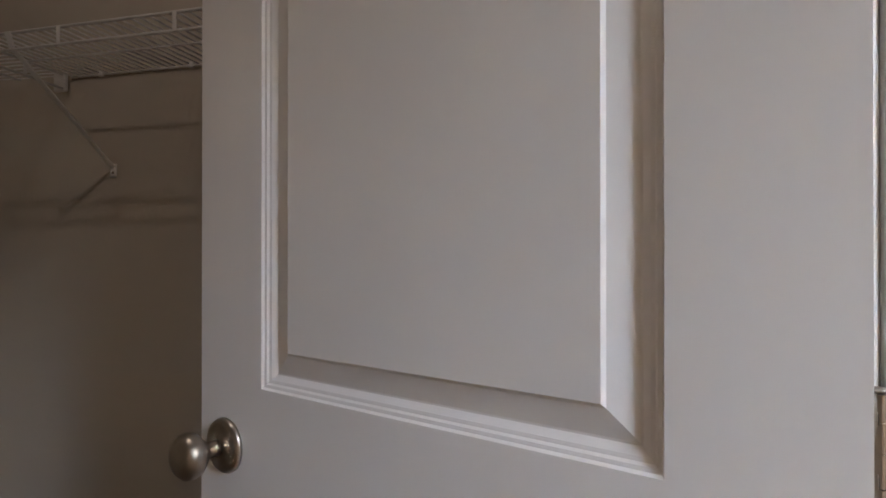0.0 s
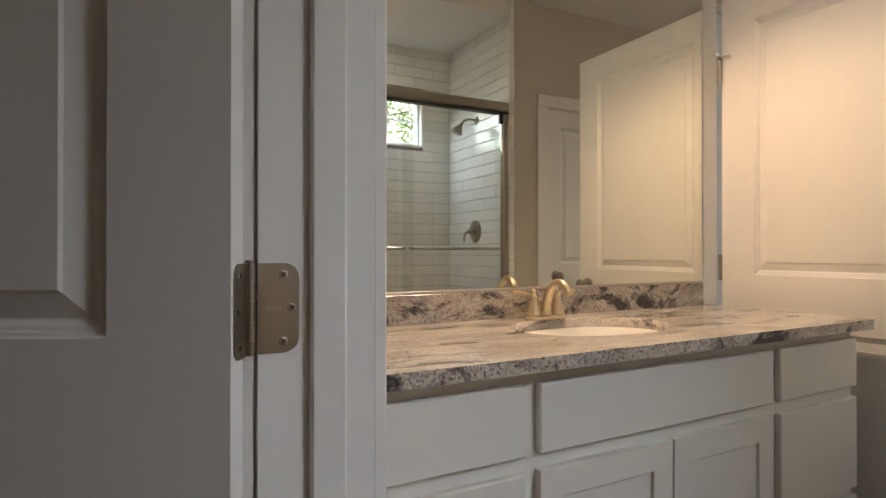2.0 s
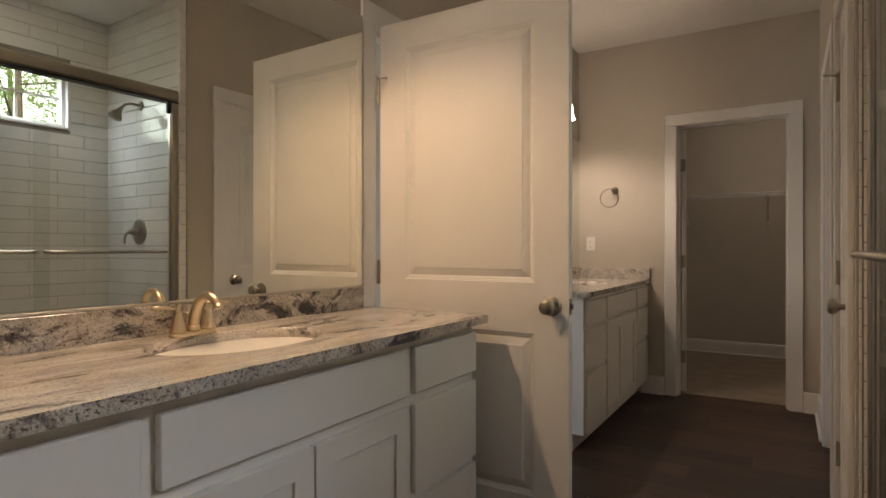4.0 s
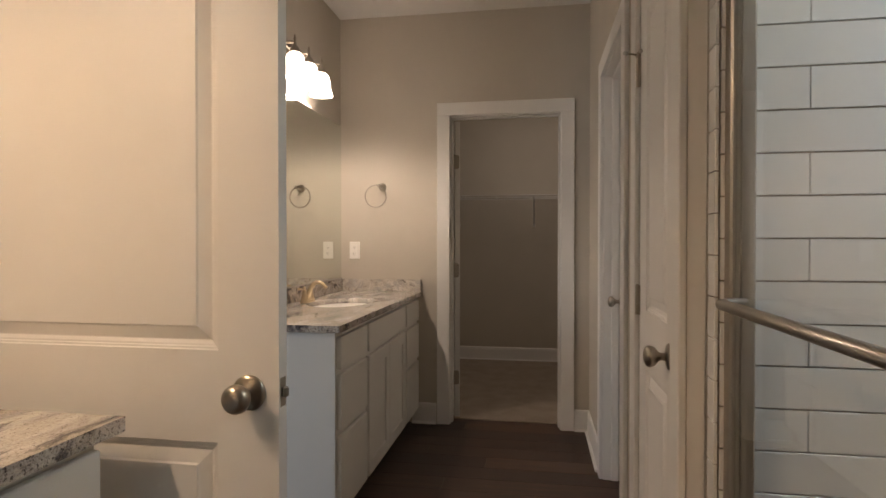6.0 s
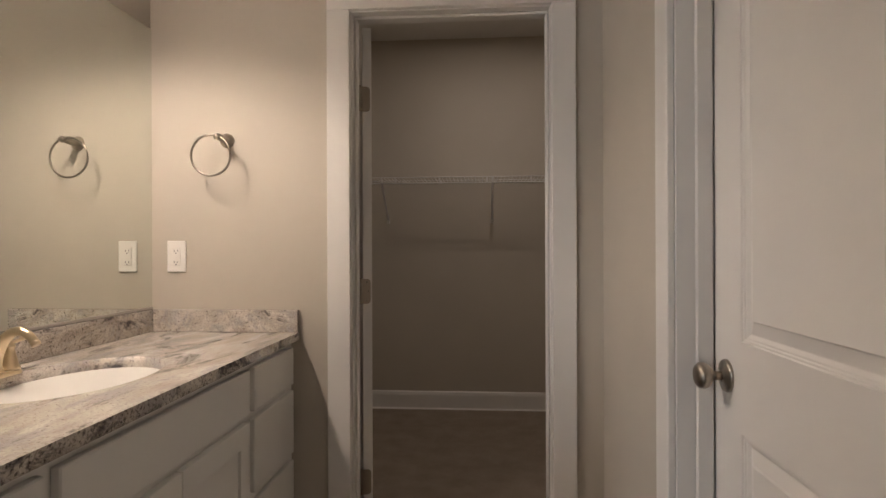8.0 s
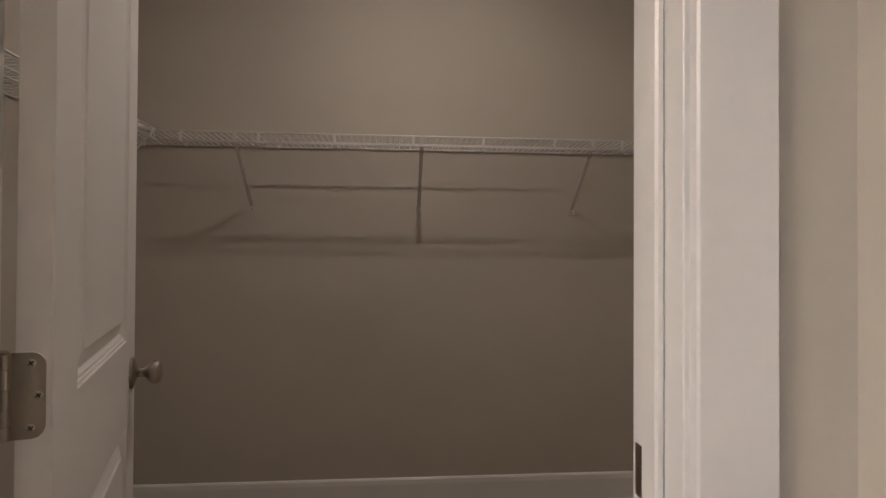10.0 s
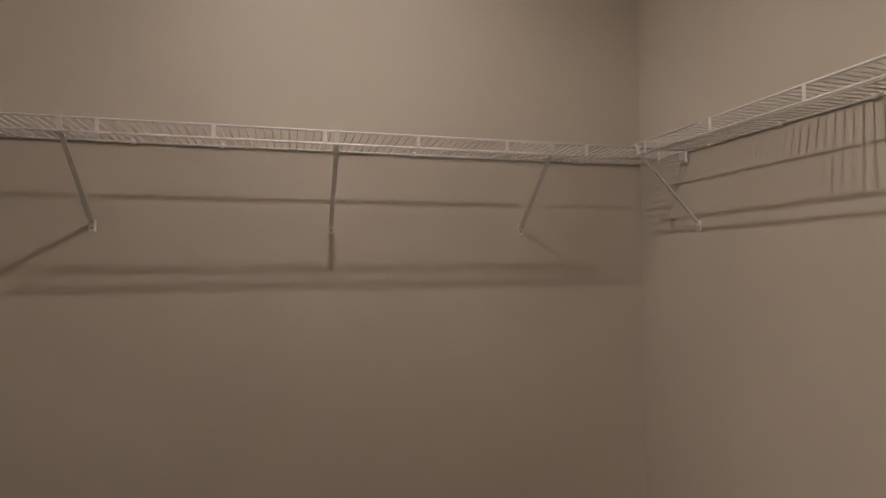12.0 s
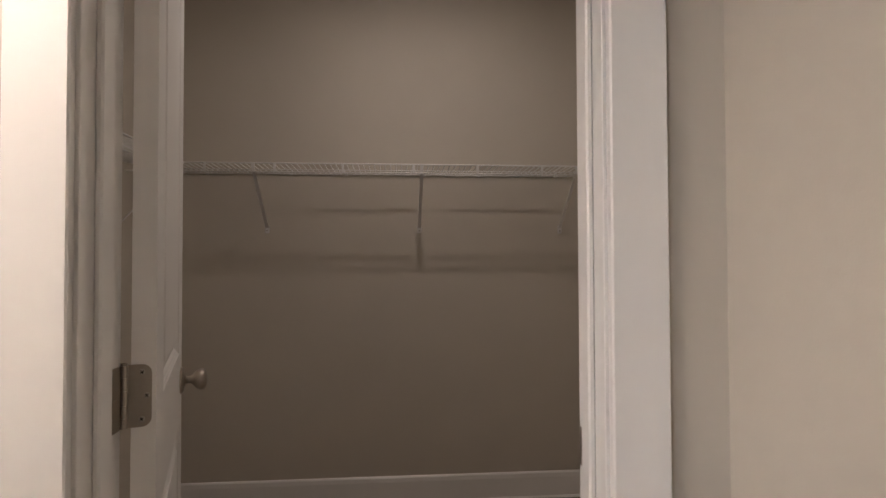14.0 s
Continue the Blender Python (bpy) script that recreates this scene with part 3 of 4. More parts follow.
def drawer_front(name, parent, x, y0, y1, z0, z1, label=""):
    return part(name, boxes((x - 0.019, x, y0, y1, z0, z1), bevel=0.003), CABINET, parent, label)


def shaker_door(parent, x, y0, y1, z0, z1):
    s = 0.062
    bm = bmesh.new()
    e = 0.0015
    rings = []
    for px, off in ((x - 0.019, 0.0), (x - e, 0.0), (x, e), (x, s - e), (x - e, s), (x - 0.019, s)):
        rings.append([bm.verts.new((px, y, z)) for y, z in ((y0 + off, z0 + off), (y1 - off, z0 + off), (y1 - off, z1 - off), (y0 + off, z1 - off))])
    for p, q in zip(rings, rings[1:] + rings[:1]):
        for i in range(4):
            bm.faces.new((p[i], p[(i + 1) % 4], q[(i + 1) % 4], q[i]))
    d = part("cabinet_door", bm, CABINET, parent)
    part("panel", boxes((x - 0.017, x - 0.009, y0 + s - 0.002, y1 - s + 0.002, z0 + s - 0.002, z1 - s + 0.002)), CABINET, d)


def vanity(y0, y1, xf, cols, rows, label):
    """cols: the y limits of near drawers, sink base and far drawers; rows: the z limits of the three drawers."""
    v = empty("vanity_cabinet", pose(0, 0, 0), label, "vanity cabinet", "bathroom vanities")
    top = 0.8475
    (t0, t1), (m0, m1), (l0, l1) = rows
    part("body", boxes((L + 0.002, xf - 0.019, y0 + 0.019, y1 - 0.0005, 0.10, top - 0.0005)), CABINET, v)
    part("side_panel", boxes((L + 0.001, xf - 0.072, y0, y0 + 0.0188, 0.0, 0.0996), (L + 0.001, xf, y0, y0 + 0.0188, 0.10, top), bevel=0.001), CABINET, v)
    bm = bmesh.new()
    (a0, a1), (b0, b1), (c0, c1) = cols
    box(bm, xf - 0.0188, xf, y0 + 0.019, a0 + 0.012, 0.10, top - 0.0006)
    box(bm, xf - 0.0188, xf, a1 - 0.012, b0 + 0.012, 0.10, top - 0.0006)
    box(bm, xf - 0.0188, xf, b1 - 0.012, c0 + 0.012, 0.10, top - 0.0006)
    box(bm, xf - 0.0188, xf, c1 - 0.012, y1 - 0.0005, 0.10, top - 0.0006)
    for p, q in ((a0 + 0.012, a1 - 0.012), (b0 + 0.012, b1 - 0.012), (c0 + 0.012, c1 - 0.012)):
        box(bm, xf - 0.0188, xf, p, q, t1 - 0.012, top - 0.0006)
        box(bm, xf - 0.0188, xf, p, q, m1 - 0.012, t0 + 0.012)
        box(bm, xf - 0.0188, xf, p, q, 0.10, 0.128)
    for p, q in ((a0 + 0.012, a1 - 0.012), (c0 + 0.012, c1 - 0.012)):
        box(bm, xf - 0.0188, xf, p, q, l1 - 0.012, m0 + 0.012)
    part("face_frame", bm, CABINET, v)
    part("toe_kick", boxes((xf - 0.085, xf - 0.07, y0 + 0.02, y1 - 0.001, 0.0, 0.0995)), CABINET, v)
    x = xf + 0.0194
    for p, q in ((a0, a1), (c0, c1)):
        drawer_front("drawer_front", v, x, p, q, t0, t1)
        drawer_front("drawer_front", v, x, p, q, m0, m1)
        drawer_front("drawer_front", v, x, p, q, l0, l1)
    drawer_front("false_front", v, x, b0, b1, t0, t1)
    mid = (b0 + b1) / 2
    shaker_door(v, x, b0, mid - 0.003, l0, m1)
    shaker_door(v, x, mid + 0.003, b1, l0, m1)
    return v


vanity(W1B + 0.002, 2.838, -0.254, ((1.212, 1.606), (1.640, 2.413), (2.447, 2.833)), ((0.675, 0.815), (0.374, 0.643), (0.108, 0.352)), "white painted vanity cabinet with flat drawers and shaker doors")
vanity(4.042, E0 - 0.002, -0.224, ((4.062, 4.418), (4.450, 5.192), (5.226, 5.574)), ((0.693, 0.825), (0.449, 0.672), (0.108, 0.423)), "white painted vanity cabinet with flat drawers and shaker doors")

SINK_X, SINK_A, SINK_B = -0.492, 0.170, 0.245


def countertop(y0, y1, yc, sides, label):
    """A slab with an oval cut-out round (SINK_X, yc), and splashes."""
    c = empty("countertop", pose(0, 0, 0), label, "countertop", "vanity countertops")
    xf, z0, z1, n = -0.193, 0.848, 0.876, 48
    xb = L + 0.001
    bm = bmesh.new()
    hx, hy = 0.215, 0.29
    corner = math.atan2(hy, hx)
    angles = sorted([2 * math.pi * i / n for i in range(n)] + [corner, math.pi - corner, math.pi + corner, 2 * math.pi - corner])
    n = len(angles)
    rim, edge = [], []
    for a in angles:
        ca, sa = math.cos(a), math.sin(a)
        rim.append((SINK_X + SINK_A * ca, yc + SINK_B * sa))
        s = min(hx / max(abs(ca), 1e-6), hy / max(abs(sa), 1e-6))
        edge.append((SINK_X + s * ca, yc + s * sa))
    bx0, bx1, by0, by1 = SINK_X - hx, SINK_X + hx, yc - hy, yc + hy
    for z in (z1, z0):
        r = [bm.verts.new((x, y, z)) for x, y in rim]
        e = [bm.verts.new((x, y, z)) for x, y in edge]
        for i in range(n):
            j = (i + 1) % n
            bm.faces.new((r[i], e[i], e[j], r[j]))
        for q in (((xb, y0), (xf, y0), (xf, by0), (bx1, by0), (bx0, by0), (xb, by0)), ((xb, by1), (bx0, by1), (bx1, by1), (xf, by1), (xf, y1), (xb, y1)),
                  ((xb, by0), (bx0, by0), (bx0, by1), (xb, by1)), ((bx1, by0), (xf, by0), (xf, by1), (bx1, by1))):
            bm.faces.new([bm.verts.new((x, y, z)) for x, y in q])
    lo = [bm.verts.new((x, y, z0 - 0.010)) for x, y in rim]
    hi = [bm.verts.new((x, y, z1)) for x, y in rim]
    for i in range(n):
        j = (i + 1) % n
        bm.faces.new((lo[i], hi[i], hi[j], lo[j])).smooth = True
    for p, q in (((xb, y0), (xf, y0)), ((xf, y0), (xf, y1)), ((xf, y1), (xb, y1)), ((xb, y1), (xb, y0))):
        bm.faces.new([bm.verts.new(v) for v in ((*p, z0), (*q, z0), (*q, z1), (*p, z1))])
    bmesh.ops.remove_doubles(bm, verts=bm.verts, dist=0.0003)
    slab = part("slab", bm, GRANITE, c)
    slab.data.materials.append(GRANITE_EDGE)
    for f in slab.data.polygons:
        if abs(f.normal.z) < 0.5:
            f.material_index = 0 if f.use_smooth else 1
    part("backsplash", boxes((L + 0.001, L + 0.021, y0 + 0.0, y1 - (0.021 if sides else 0.03), z1 + 0.0003, 0.957), bevel=0.0015), GRANITE_SPLASH, c)
    if sides:
        part("sidesplash", boxes((L + 0.001, xf - 0.002, y1 - 0.0205, y1 - 0.0005, z1 + 0.0003, 0.957), bevel=0.0015), GRANITE_PALE, c)
    return c


countertop(W1B + 0.001, 2.844, 2.022, False, "beige and grey speckled polished granite countertop with backsplash")
countertop(4.006, E0 - 0.0005, 4.865, True, "beige and grey speckled polished granite countertop with backsplash")


def sink(yc):
    s = empty("sink", pose(SINK_X, yc, 0.8478), "white porcelain oval undermount sink", "sink", "vanity sinks")
    bm = bmesh.new()
    n, prof = 40, ((1.09, -0.001), (1.045, -0.001), (1.04, -0.004), (1.02, -0.03), (0.96, -0.07), (0.85, -0.110), (0.62, -0.138), (0.30, -0.147), (0.09, -0.150))
    prev = None
    for k_, z in prof:
        ring = [bm.verts.new((SINK_A * k_ * math.cos(2 * math.pi * i / n), SINK_B * k_ * math.sin(2 * math.pi * i / n), z)) for i in range(n)]
        if prev:
            for i in range(n):
                j = (i + 1) % n
                bm.faces.new((prev[i], prev[j], ring[j], ring[i])).smooth = True
        prev = ring
    part("bowl", bm, PORCELAIN, s)
    bm = bmesh.new()
    lathe(bm, [(0.0, -0.1495), (0.023, -0.1495), (0.024, -0.147), (0.020, -0.1455), (0.008, -0.1440), (0, -0.1435)], seg=20)
    part("drain", bm, NICKEL, s, "round metal drain stopper")
    return s


sink(2.022)
sink(4.865)


def faucet(yc):
    f = empty("faucet", pose(-0.671, yc, 0.8765) @ Matrix.Scale(0.86, 4), "brushed champagne two-handle arched faucet", "faucet", "vanity faucets")
    bm = bmesh.new()
    # stadium-shaped plate, domed towards its edge
    n, prev = 40, None
    for off, z in ((0.0, 0.0), (0.0, 0.006), (0.002, 0.010), (0.006, 0.0125)):
        ring = []
        for i in range(n):
            a = 2 * math.pi * i / n
            cy = 0.052 if math.sin(a) >= 0 else -0.052
            ring.append(bm.verts.new(((0.028 - off) * math.cos(a), cy + (0.028 - off) * math.sin(a), z)))
        if prev:
            for i in range(n):
                bm.faces.new((prev[i], prev[(i + 1) % n], ring[(i + 1) % n], ring[i])).smooth = True
        else:
            bm.faces.new(ring[::-1])
        prev = ring
    bm.faces.new(prev)
    part("base_plate", bm, GOLD, f)
    bm = bmesh.new()
    lathe(bm, [(0.0, 0.0126), (0.023, 0.0126), (0.0225, 0.018), (0.0195, 0.024), (0.0185, 0.030)], seg=24)
    p0, p1, p2, p3 = (Vector(v) for v in ((0, 0, 0.020), (0.010, 0, 0.118), (0.076, 0, 0.166), (0.122, 0, 0.092)))
    pts, rad = [], []
    for i in range(29):
        q = i / 28
        pts.append(p0 * (1 - q) ** 3 + p1 * 3 * q * (1 - q) ** 2 + p2 * 3 * q * q * (1 - q) + p3 * q ** 3)
        rad.append(0.0172 - 0.0058 * min(1, q * 1.25))
    tube(bm, pts, rad, 18)
    sp = part("spout", bm, GOLD, f)
    bm = bmesh.new()
    d = (pts[-1] - pts[-2]).normalized()
    tube(bm, [pts[-1] - d * 0.010, pts[-1] - d * 0.002, pts[-1] + d * 0.003], [0.0121, 0.0126, 0.0118], 18)
    part("aerator", bm, GOLD, sp)
    for sg in (-1, 1):
        bm = bmesh.new()
        lathe(bm, [(0.0, 0.0126), (0.0255, 0.0126), (0.0258, 0.017), (0.0225, 0.021), (0.0205, 0.028), (0.0165, 0.046), (0.0128, 0.062), (0.0112, 0.072), (0.0135, 0.0745), (0.0135, 0.079), (0.0098, 0.082), (0.0090, 0.088), (0.0072, 0.0915), (0.0088, 0.0945), (0.0080, 0.099), (0.0040, 0.1025), (0.0, 0.1035)], Matrix.Translation((0, sg * 0.052, 0)), seg=24)
        hd = part("handle", bm, GOLD, f)
        bm = bmesh.new()
        tube(bm, [(0, sg * 0.054, 0.085), (-0.002, sg * 0.070, 0.086), (-0.004, sg * 0.090, 0.090), (-0.006, sg * 0.112, 0.093), (-0.007, sg * 0.128, 0.0925), (-0.007, sg * 0.136, 0.092)], [0.0052, 0.0048, 0.0062, 0.0082, 0.0072, 0.003], 14)
        part("lever", bm, GOLD, hd)
    bm = bmesh.new()
    tube(bm, [(-0.033, 0, 0.0), (-0.033, 0, 0.060)], 0.003, 8)
    lathe(bm, [(0.0, 0.058), (0.006, 0.060), (0.006, 0.067), (0, 0.070)], Matrix.Translation((-0.033, 0, 0)), seg=12)
    part("lift_rod", bm, GOLD, f)
    return f


faucet(2.008)
faucet(4.835)


def wall_mirror(y0, y1, z0, z1, lean, label):
    m = empty("mirror", pose(L + (y1 - y0) / 2 * math.sin(radians(lean)), (y0 + y1) / 2, z0, 0, 0, -lean), label, "mirror", "vanity mirrors")
    hw, h = (y1 - y0) / 2, z1 - z0
    part("glass", boxes((0.0008, 0.006, -hw, hw, 0.0, h), bevel=0.0006), MIRROR, m)
    bm = boxes((0.0004, 0.009, -hw, hw, -0.008, -0.0004), bevel=0.001)
    part("channel", bm, CHANNEL, m, "thin metal channel under the glass")
    return m


wall_mirror(W1B + 0.004, 2.794, 0.966, 2.036, 0.85, "frameless plate mirror on the wall above the backsplash")
wall_mirror(4.048, E0 - 0.003, 0.966, 1.995, 0, "frameless plate mirror on the wall above the backsplash")


def vanity_light(yc, z, watts, color):
    f = empty("vanity_light", pose(L, yc, z), "three-lamp vanity light with lit frosted bell shades", "wall lamp", "vanity lights")
    bm = bmesh.new()
    box(bm, 0.0005, 0.022, -0.115, 0.115, 0.015, 0.105, 0.008, 3)
    part("back_plate", bm, NICKEL, f)
    bm = bmesh.new()
    tube(bm, [(0.045, -0.255, 0.085), (0.045, 0.255, 0.085)], 0.008, 12)
    for y in (-0.255, 0.255):
        lathe(bm, [(0, -0.012), (0.008, -0.010), (0.011, 0.0), (0.008, 0.010), (0, 0.012)], Matrix.Translation((0.045, y, 0.085)), seg=14)
    tube(bm, [(0.020, 0, 0.06), (0.035, 0, 0.075), (0.045, 0, 0.085)], 0.009, 10)
    part("cross_bar", bm, NICKEL, f)
    for y in (-0.178, 0.0, 0.178):
        bm = bmesh.new()
        tube(bm, [(0.045, y, 0.085), (0.085, y, 0.088), (0.108, y, 0.085)], 0.006, 10)
        lathe(bm, [(0, 0.030), (0.030, 0.030), (0.031, 0.038), (0.024, 0.055), (0.012, 0.066), (0.008, 0.085), (0.0055, 0.092), (0.0085, 0.100), (0.0085, 0.106), (0.004, 0.112), (0.006, 0.120), (0.0, 0.126)], Matrix.Translation((0.108, y, 0)), seg=20)
        arm = part("arm", bm, NICKEL, f, "brushed nickel arm with finial")
        bm = bmesh.new()
        lathe(bm, [(0.0, 0.029), (0.030, 0.029), (0.042, 0.015), (0.048, -0.015), (0.052, -0.060), (0.062, -0.085), (0.066, -0.095), (0.063, -0.096), (0.048, -0.060), (0.044, -0.015), (0.036, 0.010), (0.0, 0.020)], Matrix.Translation((0.108, y, 0)), seg=28)
        part("shade", bm, SHADE, arm, "lit white frosted glass bell shade")
        lamp_point("bulb_light", (L + 0.108, yc + y, z - 0.070), watts, color, 0.014)
    return f


vanity_light(4.805, 2.135, BULB_WATTS_2, LAMP_WARM)
vanity_light(2.00, 2.150, BULB_WATTS_1, LAMP_AMBER)

# towel ring and outlet on the end wall
t = empty("towel_ring", pose(-0.462, E0, 1.577), "brushed nickel towel ring on the wall", "towel ring")
bm = bmesh.new()
lathe(bm, [(0, 0), (0.026, 0), (0.027, 0.006), (0.022, 0.011), (0.015, 0.014), (0.012, 0.040), (0.0105, 0.076)], pose(0, 0, 0, 90), seg=24)
part("base", bm, NICKEL, t)
bm = bmesh.new()
lathe(bm, [(0, -0.014), (0.009, -0.011), (0.013, 0.0), (0.009, 0.011), (0, 0.014)], pose(0, -0.082, 0, 0, 90, 0), seg=20)
part("post_tip", bm, NICKEL, t)
bm = bmesh.new()
tube(bm, [(-0.024 + 0.072 * math.sin(a), -0.083, -0.066 + 0.072 * math.cos(a)) for a in (2 * math.pi * i / 48 for i in range(48))], 0.0042, 10, True)
part("ring", bm, NICKEL, t)

o = empty("outlet", pose(-0.6565, E0, 1.152), "white wall outlet with two sockets and test buttons", "outlet")
part("cover_plate", boxes((-0.036, 0.036, -0.006, -0.0003, -0.058, 0.058), bevel=0.0025), PLASTIC, o)
rc = part("receptacle", boxes((-0.0165, 0.0165, -0.0085, -0.0055, -0.0335, 0.0335), bevel=0.001), PLASTIC, o)
for s in (-1, 1):
    for dx, hh in ((-0.0065, 0.0040), (0.0060, 0.0032)):
        part("slot", boxes((dx - 0.001, dx + 0.001, -0.0088, -0.0084, s * 0.021 - hh, s * 0.021 + hh)), DARK, rc)
    part("slot", boxes((-0.002, 0.002, -0.0088, -0.0084, s * 0.021 - 0.0105, s * 0.021 - 0.0070)), DARK, rc)
part("button", boxes((-0.010, 0.010, -0.0098, -0.0080, 0.0012, 0.0062), bevel=0.0006), PLASTIC, rc)
part("button", boxes((-0.010, 0.010, -0.0098, -0.0080, -0.0062, -0.0012), bevel=0.0006), PLASTIC, rc)

# ---- wire shelves ----


def wire_shelf(m, length, feet, clips, wall_clips, depth=0.305, cut0=0.0, cut1=0.0, end_cap=False):
    """Local x along the wall, y = 0 at the wall and -depth at the lip, z = 0 at the deck."""
    s = empty("wire_shelf", m, "white coated wire closet shelf on slanted braces", "wire shelf", "closet wire shelves")
    for y, z, r in ((-0.006, -0.002, 0.0035), (-depth, 0.002, 0.0038), (-depth, -0.038, 0.0038), (-depth * 0.5, -0.004, 0.003)):
        bm = bmesh.new()
        tube(bm, [(cut0, y, z), (length - cut1, y, z)], r, 6)
        part("rail", bm, COATED, s)
    bm = bmesh.new()
    n = int((length - cut0 - cut1) / 0.0254)
    for i in range(n + 1):
        x = cut0 + 0.004 + i * 0.0254
        tube(bm, [(x, -0.004, 0.002), (x, -depth * 0.5, 0.0016), (x, -depth + 0.002, 0.0054)], 0.0023, 5)
    tagged(part("wire_deck", bm, COATED, s), "", "", "", "stuff")
    for x in clips:
        part("lip_clip", boxes((x - 0.0055, x + 0.0055, -depth - 0.0052, -depth - 0.0038, -0.040, 0.004), bevel=0.0006), COATED, s)
    for x in wall_clips:
        bm = boxes((x - 0.009, x + 0.009, -0.013, -0.0003, -0.009, 0.008), bevel=0.003)
        part("wall_clip", bm, COATED, s)
    for x in feet:
        bm = bmesh.new()
        a, b = Vector((x, -depth - 0.006, 0.004)), Vector((x, -depth + 0.006, -0.030))
        c = Vector((x, -0.006, -0.272))
        w, th = 0.0075, 0.0018
        for p, q in ((a, b), (b, c)):
            d = (q - p).normalized()
            nn = d.cross(Vector((1, 0, 0))) * th
            vs = [bm.verts.new(v + Vector((sx * w, 0, 0)) + nn * sy) for v in (p, q) for sx, sy in ((-1, -1), (1, -1), (1, 1), (-1, 1))]
            for i in range(4):
                j = (i + 1) % 4
                bm.faces.new((vs[i], vs[j], vs[4 + j], vs[4 + i]))
            bm.faces.new(vs[3::-1])
            bm.faces.new(vs[4:])
        br = part("brace", bm, COATED, s, "flat slanted metal brace")
        ft = part("foot", boxes((x - 0.0115, x + 0.0115, -0.006, -0.0003, -0.302, -0.262), bevel=0.003), COATED, br)
        bm = bmesh.new()
        lathe(bm, [(0, 0), (0.004, 0), (0.004, 0.001), (0, 0.0014)], pose(x, -0.006, -0.288, 90), seg=10)
        part("foot_screw", bm, HINGE, br)
    if end_cap:
        x = length - cut1
        part("end_bracket", boxes((x - 0.014, x - 0.0004, -depth - 0.008, -depth + 0.032, -0.046, 0.012), bevel=0.003), COATED, s, "white plastic end bracket")
    return s


SZ = 1.667
bw = C2R - C2L


def from_left(*xs):
    return [x - C2L for x in xs]


wire_shelf(pose(C2L, C2B, SZ), bw, from_left(-0.222, 0.541, 1.276), from_left(-0.433, -0.126, 0.180, 0.503, 0.800, 1.107, 1.405, 1.70, -0.70),
           from_left(-0.515, -0.105, 0.170, 0.565, 0.850, 1.255, 1.545, -0.70), depth=0.293, end_cap=True)
rl = C2B - 0.299 - E1
wire_shelf(pose(C2R, C2B - 0.300, SZ, 0, 0, -90), rl - 0.004, (0.05, 0.935, 1.60), [0.10 + 0.31 * i for i in range(6)], [0.12 + 0.29 * i for i in range(6)], depth=0.250)
wire_shelf(pose(C2L, E1 + 0.004, SZ, 0, 0, 90), rl - 0.004, (0.15, 0.80, 1.66), [0.12 + 0.31 * i for i in range(6)], [0.18 + 0.29 * i for i in range(6)], depth=0.250)
# first closet
wire_shelf(pose(C1L, C1B, SZ, 0, 0, -C1_SLANT) @ pose(0, 0.325, 0, 0, 0, 90), 1.50, (0.15, 0.80, 1.40), [0.30 + 0.315 * i for i in range(4)], [0.11 + 0.305 * i for i in range(5)])
wire_shelf(pose(C1R, C1B, SZ, 0, 0, 180), C1R - C1L, (0.3, 1.1, 1.9), [0.15 + 0.31 * i for i in range(8)], [0.15 + 0.29 * i for i in range(8)], end_cap=True, cut1=0.045)


def closet_lamp(x, y, watts):
    c = empty("ceiling_lamp", pose(x, y, TOP), "flat round white ceiling light with a lit diffuser", "ceiling lamp", "closet ceiling lamps")
    bm = bmesh.new()
    lathe(bm, [(0.046, -0.016), (0.046, -0.020), (0.050, -0.020), (0.056, -0.014), (0.057, -0.0005), (0, -0.0005)], seg=32)
    part("rim", bm, PLASTIC, c)
    bm = bmesh.new()
    lathe(bm, [(0.0, -0.017), (0.046, -0.017), (0.046, -0.012), (0, -0.012)], seg=32)
    part("diffuser", bm, BULB, c, "lit round diffuser")
    ob = lamp_area("disc_light", (x, y, TOP - 0.022), (x, y + 0.0001, 0), watts, LAMP_CLOSET, 0.068, 0.068)
    ob.data.shape = "DISK"
    return c


closet_lamp(0.54, 6.74, CLOSET_WATTS)
closet_lamp(0.15, 0.05, CLOSET_WATTS * 0.13)

# ---- shower ----
WY0, WY1, WZ0, WZ1 = 2.260, 2.800, 1.865, 2.257
sw_back = struct("shower_wall_back", boxes(
    (SHX, SHX + 0.12, SH0 - 0.1, WY0, 0, TOP), (SHX, SHX + 0.12, WY1, SH1 + 0.1, 0, TOP), (SHX, SHX + 0.12, WY0, WY1, 0, WZ0), (SHX, SHX + 0.12, WY0, WY1, WZ1, TOP)),
    GROUT, "white subway tile shower back wall with a high window", "shower wall")
sw_end = struct("shower_wall_end", boxes((R + 0.0, SHX, SH1, SH1 + 0.042, 0, TOP)), GROUT, "white subway tile shower end wall", "shower wall")
sw_near = struct("shower_wall_near", boxes((R + 0.0, SHX, SH0 - 0.1, SH0, 0, TOP)), GROUT, "white subway tile shower near wall", "shower wall")
struct("shower_pan", boxes((R + 0.004, SHX, SH0, SH1, 0.0, 0.05), (R + 0.004, R + 0.10, SH0, SH1, 0.05, 0.11), bevel=0.008), PORCELAIN, "white shower pan with a raised curb", "shower pan")
struct("tile_edge_trim", boxes((R - 0.010, R - 0.0005, SH1 + 0.0325, SH1 + 0.0405, 0, TOP)), ALU, "thin metal edge strip beside the tile", "trim")

PITCH, TW = 0.0785, 0.3065
tile_meshes = {}


